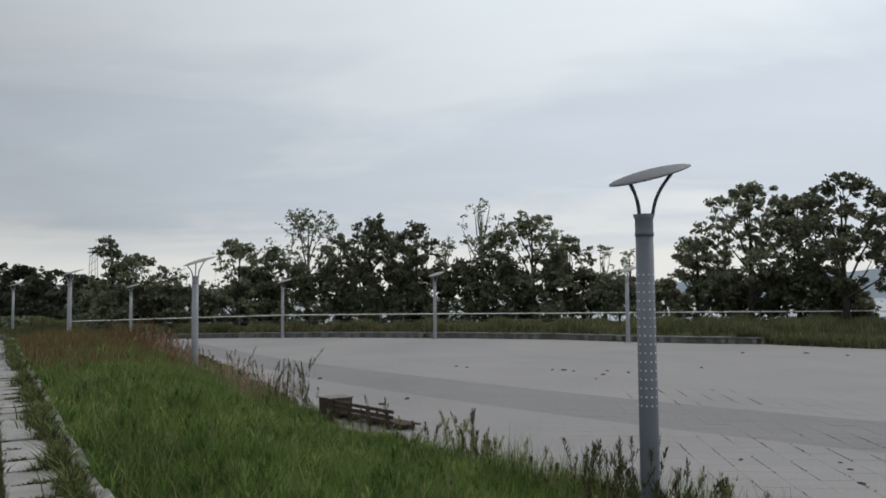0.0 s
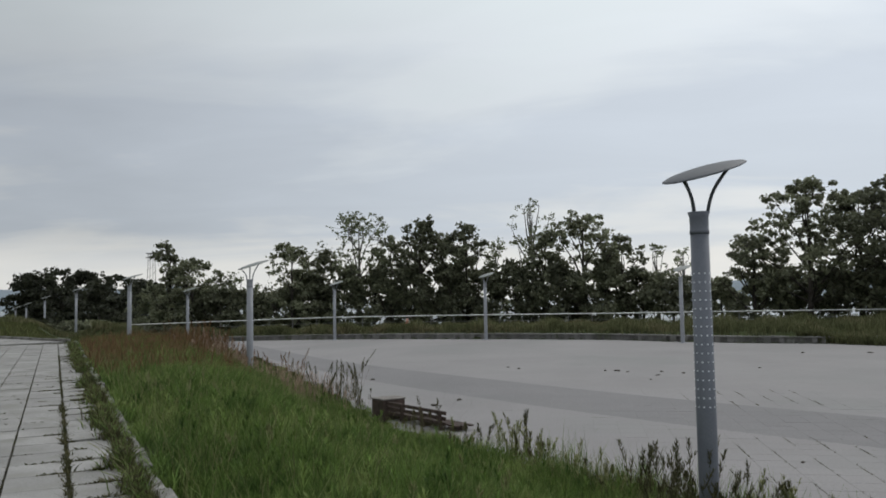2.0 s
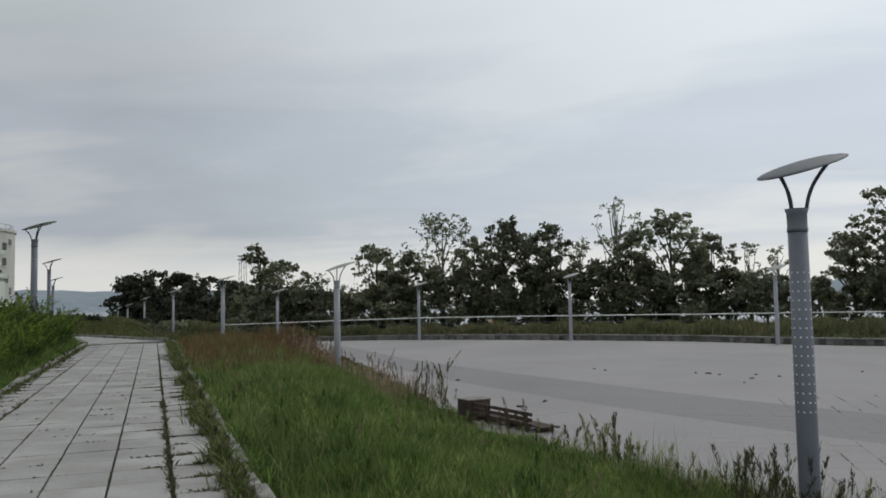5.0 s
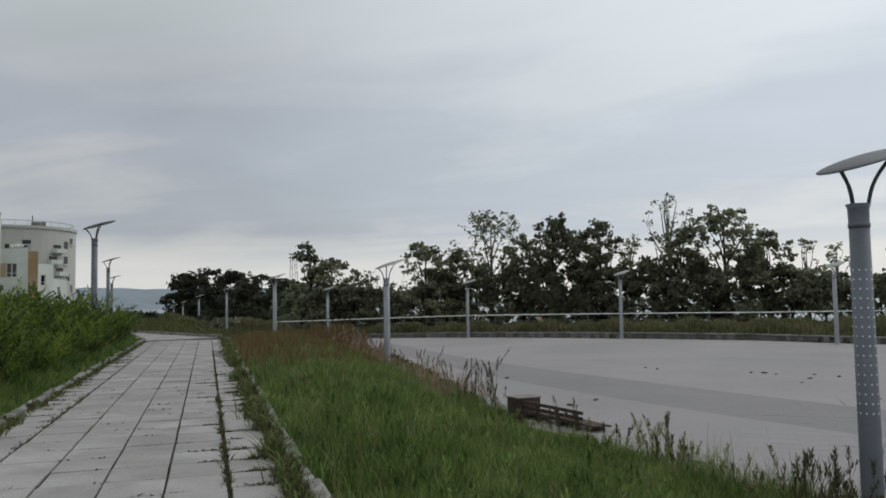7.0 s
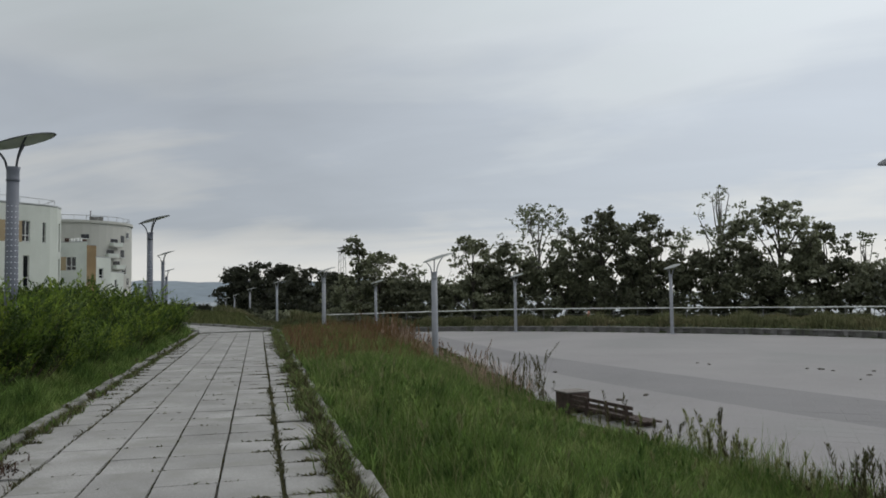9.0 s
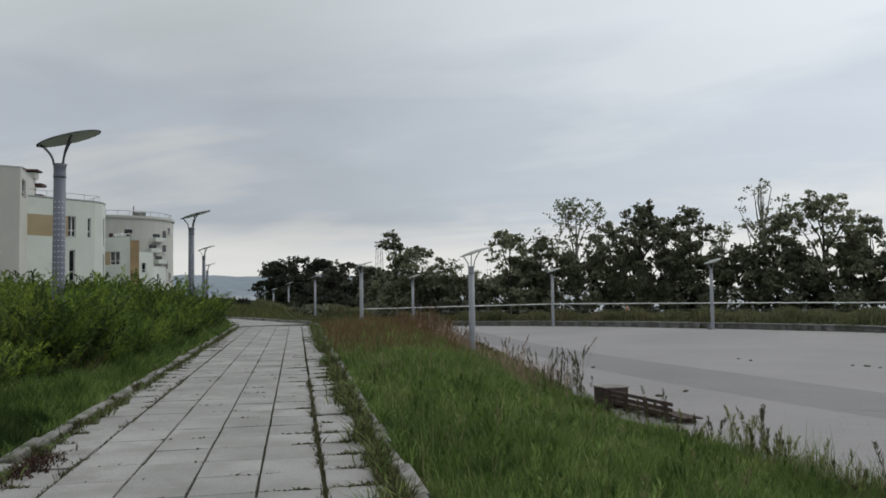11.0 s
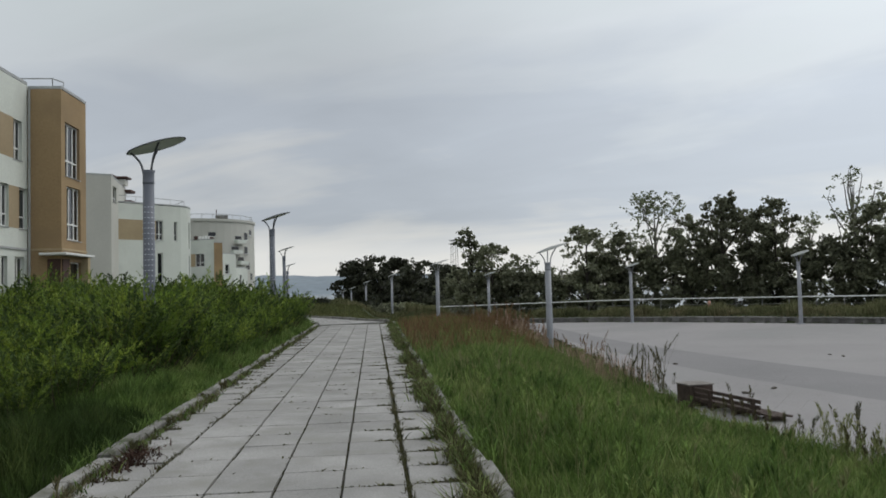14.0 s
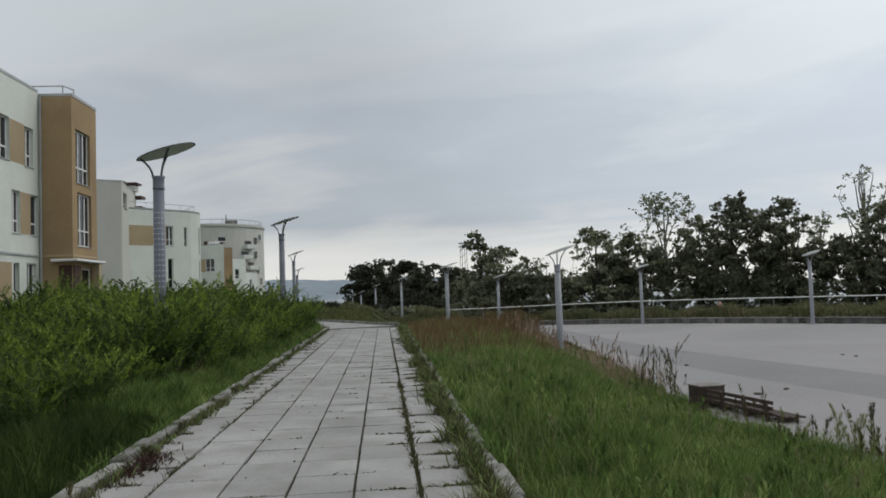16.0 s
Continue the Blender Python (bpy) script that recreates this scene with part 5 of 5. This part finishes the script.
# clusters: along, across, spread, count, height
CLUSTERS = [(7.2, 6.75, 0.35, 46, 0.95), (6.4, 6.9, 0.3, 26, 0.75), (7.6, 7.3, 0.25, 14, 0.85), (5.4, 7.1, 0.4, 14, 0.55), (4.6, 7.2, 0.5, 12, 0.5), (8.6, 7.1, 0.4, 10, 0.5), (10.9, 7.05, 0.18, 12, 0.85), (9.9, 7.0, 0.4, 8, 0.45),
            (12.6, 7.0, 0.3, 10, 0.55), (15.2, 7.3, 0.3, 7, 0.7), (18.6, 6.6, 0.15, 5, 1.2), (19.9, 6.6, 0.2, 6, 1.35), (21.2, 6.4, 0.4, 14, 0.9), (23.5, 6.3, 0.5, 16, 0.9)]
cs_ = [(a, b, sp, h) for a, b, sp, k, h in CLUSTERS for _ in range(k)]
s = np.array([a + sp * rng.normal() for a, b, sp, h in cs_] + list(rng.uniform(3.5, 22, 26)))
n = np.array([b + sp * rng.normal() for a, b, sp, h in cs_] + list(rng.uniform(6.5, 8.0, 26)))
hw = np.array([h for a, b, sp, h in cs_] + [0.42] * 26)
n = n + bank_foot(s) - 6.9
weed_stems("weeds", "dark seeding weeds along the plaza edge", s, n, hw, 18)
s = np.concatenate([rng.uniform(26, 33, 20), rng.normal(26.0, 1.3, 110)])
n = np.concatenate([rng.uniform(5.0, 7.0, 20), rng.normal(4.3, 0.5, 110) - bank_foot(26.0) + 7.0])
n = n + bank_foot(s) - 7.0
weed_stems("weeds", "reddish seeding weeds round the lamp at the bank", s, n, rng.uniform(0.6, 1.1, len(s)), 19, M_REDGRASS)
s, n = np.append(rng.normal(25.0, 1.2, 130), rng.normal(21.5, 1.4, 14)), np.append(rng.normal(4.9, 0.6, 130), rng.normal(6.3, 0.4, 14))
weed_stems("weeds", "pinkish straw-coloured weeds at the foot of the bank", s, n, rng.uniform(0.4, 0.75, len(s)), 29, M_PINKSEED)
# leafy weeds among the grass of the bank
s, n = scatter(181, 560, 3.0, 13.0, 1.3, 6.6)
weed_stems("weeds", "green leafy weeds among the bank grass", s, n, rng.uniform(0.3, 0.52, len(s)), 21, M_GRASS)
s, n = scatter(182, 90, 4.0, 15.0, 1.5, 6.6)
weed_stems("weeds", "brown seeding weeds among the bank grass", s, n, rng.uniform(0.35, 0.5, len(s)), 22, M_SEED)
# slender green grass and weeds where the bank meets the plaza
s, n = scatter(183, 110, 4.2, 13.0, 6.5, 7.4, 0.3, 12)
weed_stems("weeds", "slender green weeds along the plaza edge", s, n + bank_foot(s) - 6.9, rng.uniform(0.35, 0.8, len(s)), 23, M_SEED)
# small weeds beside the kerbs
s = np.concatenate([rng.uniform(3, 30, 150), rng.uniform(3, 30, 70)])
n = np.concatenate([rng.normal(0.76, 0.05, 150), rng.normal(-2.39, 0.05, 70)])
weed_stems("weeds", "small weeds along the kerbs", s, n, rng.uniform(0.08, 0.24, len(s)), 20)

# rank growth between the low wall and the railing, and past the railing
rng = np.random.RandomState(31)
k = 60000
az = rng.uniform(-36, 33, k)
w, r = np.interp(az, WALL_AZ, WALL_R), np.interp(az, WALL_AZ, RAIL_R)
rad = w + 0.35 + (r + 3.5 - w) * rng.uniform(0, 1, k)
x, y = -np.sin(np.radians(az)) * rad, np.cos(np.radians(az)) * rad
high = 0.55 + 0.25 * np.sin(az * 1.9) * np.sin(az * 0.7 + 1) + 0.15 * smooth_step(-9, -16, az) * smooth_step(0, 5, rad - w)
blades("rank_weeds", "rank brownish weeds between the wall and the railing", None, None, high, 0.03, M_FARWEED, 32, 0.4, world_xy=(x, y))
# growth spilling over the wall onto the plaza on the seaward side
k = 9000
az = rng.uniform(-36, -20.5, k)
w = np.interp(az, WALL_AZ, WALL_R)
rad = w + 0.3 - rng.uniform(0, 1, k) ** 1.5 * 5.0 * smooth_step(-20.5, -30, az)
x, y = -np.sin(np.radians(az)) * rad, np.cos(np.radians(az)) * rad
blades("rank_weeds", "rank weeds spilling over the wall onto the plaza", None, None, np.full(k, 0.7), 0.03, M_FARWEED, 33, 0.5, world_xy=(x, y))


# ---------------------------------------------------------------- small things on the plaza
bm = bmesh.new()
bmesh.ops.create_icosphere(bm, subdivisions=2, radius=1.0)
for v in bm.verts:
    v.co *= 1 + 0.35 * noise.noise(v.co * 2.1)
clod_mesh = mesh_of("clod", bm, M_CLOD, True)
CLODS = [(5.9, 28.6), (6.5, 27.9), (7.3, 28.3), (8.0, 31.8), (4.4, 29.0), (4.7, 28.6), (4.0, 29.2), (5.0, 26.0), (5.5, 27.3), (9.6, 29.5), (13.8, 36.5), (16.5, 36.0), (17.6, 34.5), (0.5, 31.0), (0.9, 30.4),
         (6.4, 12.9), (6.3, 12.4), (6.0, 11.5), (4.9, 13.2), (-1.6, 20.5), (-1.0, 21.5), (-1.0, 16.9), (-4.3, 27.6)]
rnd = random.Random(3)
for x, y in CLODS:
    k = rnd.uniform(0.035, 0.07) * (0.5 if y < 15 else 1.0)
    ob = new("clod", clod_mesh)
    ob.matrix_world = Matrix.Translation((x, y, float(plaza_z(x)) + k * 0.25)) @ Euler((0, 0, rnd.uniform(0, 6))).to_matrix().to_4x4() @ Matrix.Diagonal((k * rnd.uniform(1.2, 2.2), k, k * 0.55, 1))
    tagged(ob, "small dark dry clod lying on the plaza", "clod", "clods on the plaza")

barrel = empty("orange_cone", Matrix.Translation(polar(6.28, 60.5, -0.42)) @ Matrix.Scale(0.55, 4))
bm = bmesh.new()
tube(bm, [(0, 0, 0.03), (0, 0, 0.35), (0, 0, 0.72)], [0.24, 0.2, 0.09], 12)
part("body", bm, M_ORANGE, barrel, smooth=True)
bm = bmesh.new()
box(bm, -0.3, -0.3, -0.4, 0.3, 0.3, 0.03, 0.02)
part("base", bm, M_ORANGE, barrel)
tagged(barrel, "faded orange plastic cone among the weeds", "traffic cone")

mast = empty("lattice_mast", Matrix.Translation(polar(23.95, 150, -4)))
bm = bmesh.new()
mz = el_z(3.35, 150) + 4
for dx_, dy_ in ((-0.5, -0.5), (0.5, -0.5), (0.5, 0.5), (-0.5, 0.5)):
    tube(bm, [(dx_ * 1.6, dy_ * 1.6, 0), (dx_ * 0.8, dy_ * 0.8, mz)], 0.05, 4)
for i in range(8):
    z = mz * (0.2 + 0.1 * i)
    tube(bm, [(-0.6, -0.5, z), (0.6, 0.5, z + mz * 0.08)], 0.035, 4)
part("tower", bm, M_RAILPOST, mast)
bm = bmesh.new()
box(bm, -0.75, -0.75, mz - 0.7, 0.75, 0.75, mz - 0.55)
box(bm, -0.7, -0.7, mz, 0.7, 0.7, mz + 0.15)
part("platform", bm, M_RAILPOST, mast)
tagged(mast, "thin grey lattice mast above the far trees", "mast")


# ---------------------------------------------------------------- kerbs and paving, piece by piece
def slab_mesh(name, lx, ly, h, bevel, mat):
    """A slab with a chamfered top, its top at z = 0, centred."""
    x, y, b = lx / 2, ly / 2, bevel
    v = [(-x, -y, -h), (x, -y, -h), (x, y, -h), (-x, y, -h), (-x, -y, -b), (x, -y, -b), (x, y, -b), (-x, y, -b),
         (-x + b, -y + b, 0), (x - b, -y + b, 0), (x - b, y - b, 0), (-x + b, y - b, 0)]
    f = [(0, 1, 5, 4), (1, 2, 6, 5), (2, 3, 7, 6), (3, 0, 4, 7), (4, 5, 9, 8), (5, 6, 10, 9), (6, 7, 11, 10), (7, 4, 8, 11), (8, 9, 10, 11)]
    return array_mesh(name, v, f, mat)


pavement = empty("pavement")
tagged(pavement, "path of weathered grey concrete slabs with mossy joints", "path", kind="structure")
bm = bmesh.new()
box(bm, PATH_L - 0.1, -14, -0.4, PATH_R + 0.1, PATH_END + 0.6, -0.028)
bm.transform(PATH_POSE)
part("joint_bed", bm, M_BED, pavement, "dark soil in the joints")
rnd = random.Random(21)
COLS = [-2.41, -1.87, -1.31, -0.79, -0.28, 0.22, 0.72]
slabs = {}
for c in range(6):
    w = COLS[c + 1] - COLS[c]
    gap = (0.038, 0.022, 0.017, 0.016, 0.022, 0.038)[c]
    for kind in range(2):
        slabs[c, kind] = slab_mesh("slab", w - gap * (1 + 0.3 * kind), PITCH - 0.003 - 0.003 * kind - (0.026 if c == 5 else 0.012 if c in (0, 4) else 0), 0.07, 0.005, M_SLAB)
for row in range(57):
    for c in range(6):
        ob = new("slab", slabs[c, rnd.randrange(2)])
        ob.parent = pavement
        edge = 2.2 if c in (0, 5) else 1.0
        ob.matrix_basis = PATH_POSE @ pose((COLS[c] + COLS[c + 1]) / 2, FIRST + PITCH * (row + 0.5) + rnd.uniform(-0.006, 0.006), rnd.uniform(-0.006, 0.004) * edge,
                                           rnd.uniform(-0.5, 0.5) * edge, rnd.uniform(-0.5, 0.5) * edge, rnd.uniform(-0.5, 0.5) * edge)

# the rest of the path: behind, and past the bend
def paving_rest(name, m, s0, s1, label):
    vs, fs, o = [], [], 0
    rg = random.Random(int(s1 * 10))
    s = s0
    while s < s1:
        for c in range(6):
            x0, x1 = COLS[c] + 0.012, COLS[c + 1] - 0.012
            z = rg.uniform(-0.006, 0.004)
            q = [(x0, s + 0.004, -0.07), (x1, s + 0.004, -0.07), (x1, s + 0.587, -0.07), (x0, s + 0.587, -0.07), (x0, s + 0.004, z), (x1, s + 0.004, z), (x1, s + 0.587, z), (x0, s + 0.587, z)]
            vs += [m @ Vector(p) for p in q]
            fs += [[o + i for i in f] for f in ((4, 5, 6, 7), (0, 1, 5, 4), (1, 2, 6, 5), (2, 3, 7, 6), (3, 0, 4, 7))]
            o += 8
        s += PITCH
    ob = new(name, array_mesh(name, vs, fs, M_SLAB))
    ob.parent = pavement
    tagged(ob, label, kind="stuff")


paving_rest("paving", PATH_POSE, FIRST - 24 * PITCH, FIRST - 0.1, "more slabs of the path")
pivot = Matrix.Translation((PATH_L, PATH_END + 0.55, 0))
BEND_POSE = PATH_POSE @ pivot @ pose(0, 0, 0, 0, 0, BEND) @ pivot.inverted()
paving_rest("paving", BEND_POSE, PATH_END + 0.56, PATH_END + 26, "slabs past the bend of the path")

kerbs = empty("kerb")
tagged(kerbs, "weathered concrete kerb stones along the path", "kerb", kind="structure")
kerb_kinds = [slab_mesh("kerb_stone", 0.125, 0.985 - 0.02 * i, 0.30, 0.008 + 0.004 * i, M_KERB) for i in range(3)]
for n, tilt in ((PATH_L - 0.09, 3), (PATH_R + 0.09, -4)):
    for i in range(48):
        y = -12.0 + i * 1.0
        if y > PATH_END + 0.4:
            continue
        ob = new("kerb_stone", kerb_kinds[rnd.randrange(3)])
        ob.parent = kerbs
        ob.matrix_basis = PATH_POSE @ pose(n + rnd.uniform(-0.02, 0.02), y, 0.062 + rnd.uniform(-0.03, 0.015), rnd.uniform(-1.4, 1.4), tilt * 0.4 + rnd.uniform(-4, 4), rnd.uniform(-1.2, 1.2))
for i in range(26):
    for n in (PATH_L - 0.09, PATH_R + 0.09):
        ob = new("kerb_stone", kerb_kinds[rnd.randrange(3)])
        ob.parent = kerbs
        ob.matrix_basis = BEND_POSE @ pose(n, PATH_END + 0.9 + i, 0.09 + rnd.uniform(-0.02, 0.02), 0, 0, rnd.uniform(-1, 1))

# plaza: slabs laid on their own grid, darker in a curved band
plaza = empty("plaza_paving")
tagged(plaza, "wide plaza of pale grey slabs with a darker band", "plaza", kind="structure")
GRID = radians(-6.0)
gu, gn = np.array((-math.sin(GRID), math.cos(GRID))), np.array((math.cos(GRID), math.sin(GRID)))
STEP = 0.5
ci, cj = np.meshgrid(np.arange(-150, 160), np.arange(-10, 170), indexing="ij")
ci, cj = ci.ravel(), cj.ravel()
cx, cy = gn[0] * ci * STEP + gu[0] * cj * STEP, gn[1] * ci * STEP + gu[1] * cj * STEP
cs, cn = sn_of(cx, cy)
caz, crad = np.degrees(np.arctan2(-cx, cy)), np.hypot(cx, cy)
inside = (cn > bank_foot(cs) - 0.55) & (crad < np.interp(caz, WALL_AZ, WALL_R) - 0.1) & (cs > -12) & (cs < 75) & (caz < 40)
cx, cy, cs, cn = cx[inside], cy[inside], cs[inside], cn[inside]
UPPER_S = np.arange(-10, 61, 1.0)
UPPER_N = np.convolve(np.interp(np.arange(-15, 66, 1.0), [-10, 10, 14.4, 18, 22.5, 36, 60], [26, 16.4, 15.1, 14.2, 13.2, 12.0, 12.6]), np.ones(11) / 11, "valid")
LOWER_S = UPPER_S
LOWER_N = np.convolve(np.interp(np.arange(-15, 66, 1.0), [-10, 8.1, 14.45, 20.5, 29.6, 60], [21, 13.2, 11.4, 10.25, 9.8, 10.3]), np.ones(11) / 11, "valid")
upper, lower = np.interp(cs, UPPER_S, UPPER_N), np.interp(cs, LOWER_S, LOWER_N)
band = (cn > lower) & (cn < upper)
edge = (np.abs(cn - lower) < 0.42) | (np.abs(cn - upper) < 0.42) | (cn < bank_foot(cs) + 0.3)
near = (cx > 2.2) & (cx < 9.5) & (cy > 9.5) & (cy < 19.5)
near &= ~edge
near &= (np.cumsum(near) <= 300)
ca, sa = math.cos(GRID), math.sin(GRID)
loc = np.array([(-0.5, -0.5), (0.5, -0.5), (0.5, 0.5), (-0.5, 0.5)])
lx, ly = loc[:, 0] * ca - loc[:, 1] * sa, loc[:, 0] * sa + loc[:, 1] * ca
close = np.hypot(cx, cy) < 24
for mask, mat, nm in ((~near & ~band, M_PLAZA, "pale slabs"), (~near & band, M_BAND, "darker grey slabs")):
    x, y = cx[mask & close & ~edge][:, None], cy[mask & close & ~edge][:, None]
    k = len(x)
    top = np.stack([x + lx * (STEP - 0.004), y + ly * (STEP - 0.004), plaza_z(x + lx * STEP)], -1)
    low = top - np.array((0, 0, 0.05))
    v = np.concatenate([top, low], 1).reshape(-1, 3)
    o = (np.arange(k) * 8)[:, None]
    f = np.concatenate([o + np.array([q]) for q in ((0, 1, 2, 3), (4, 5, 1, 0), (5, 6, 2, 1), (6, 7, 3, 2), (7, 4, 0, 3))], 1).reshape(-1, 4)
    x, y = cx[mask & ~close & ~edge][:, None], cy[mask & ~close & ~edge][:, None]
    flat = np.stack([x + lx * STEP, y + ly * STEP, plaza_z(x + lx * STEP)], -1).reshape(-1, 3)
    # slabs cut along the band's edge, in small pieces
    cut = (np.arange(8) - 3.5) / 8 * STEP
    px, py = [v.ravel() for v in np.meshgrid(cut, cut)]
    x, y = (cx[edge][:, None] + px * ca - py * sa).ravel(), (cy[edge][:, None] + px * sa + py * ca).ravel()
    es, en = sn_of(x, y)
    dark = (en > np.interp(es, LOWER_S, LOWER_N)) & (en < np.interp(es, UPPER_S, UPPER_N))
    use = (dark == (mat is M_BAND)) & (en > bank_foot(es) - 0.12 + 0.1 * np.sin(3.1 * es))
    x, y = x[use][:, None], y[use][:, None]
    flat = np.concatenate([flat, np.stack([x + lx * STEP / 8, y + ly * STEP / 8, plaza_z(x + lx * STEP / 8)], -1).reshape(-1, 3)])
    f = np.concatenate([f, np.arange(len(flat)).reshape(-1, 4) + len(v)])
    ob = new("paving", array_mesh("paving", np.concatenate([v, flat]), f, mat))
    ob.parent = plaza
    tagged(ob, nm, kind="stuff")
pieces = {False: slab_mesh("slab", STEP - 0.006, STEP - 0.006, 0.05, 0.003, M_PLAZA), True: slab_mesh("slab", STEP - 0.006, STEP - 0.006, 0.05, 0.003, M_BAND)}
for x, y, b in zip(cx[near], cy[near], band[near]):
    ob = new("slab", pieces[bool(b)])
    ob.parent = plaza
    ob.matrix_basis = Matrix.Translation((x, y, float(plaza_z(x)) + random.uniform(-0.002, 0.002))) @ Euler((0, 0, GRID)).to_matrix().to_4x4()
# sand that fills the plaza's joints almost to the top
sand = close & ~edge
x, y = cx[sand][:, None], cy[sand][:, None]
v = np.stack([x + lx * STEP, y + ly * STEP, plaza_z(x + lx * STEP) - 0.003], -1).reshape(-1, 3)
ob = new("joint_sand", array_mesh("joint_sand", v, np.arange(len(v)).reshape(-1, 4), M_SAND))
ob.parent = plaza
tagged(ob, "grey sand in the joints", kind="stuff")

# thin weeds that mark some of the plaza's joints
rj = np.random.RandomState(91)
jx, jy = [], []
for x0, x1, y0, y1, k in ((5.0, 8.2, 19.6, 22.8, 900), (3.5, 10.5, 10.5, 15.5, 2600)):
    a, b = rj.uniform(x0, x1, k), rj.uniform(y0, y1, k)
    u_, v_ = a * gn[0] + b * gn[1], a * gu[0] + b * gu[1]
    u_ = (np.floor(u_ / STEP) + 0.5) * STEP + rj.normal(0, 0.006, k)
    x, y = gn[0] * u_ + gu[0] * v_, gn[1] * u_ + gu[1] * v_
    keep = np.sin(x * 3.1 + y * 2.3) + rj.uniform(-0.6, 0.6, k) > 0.1
    jx.append(x[keep])
    jy.append(y[keep])
jx, jy = np.concatenate(jx), np.concatenate(jy)
blades("joint_weeds", "thin weeds in the plaza joints", None, None, rj.uniform(0.012, 0.035, len(jx)), 0.006, M_WEED, 252, 1.6, lift=-1.252, world_xy=(jx, jy))
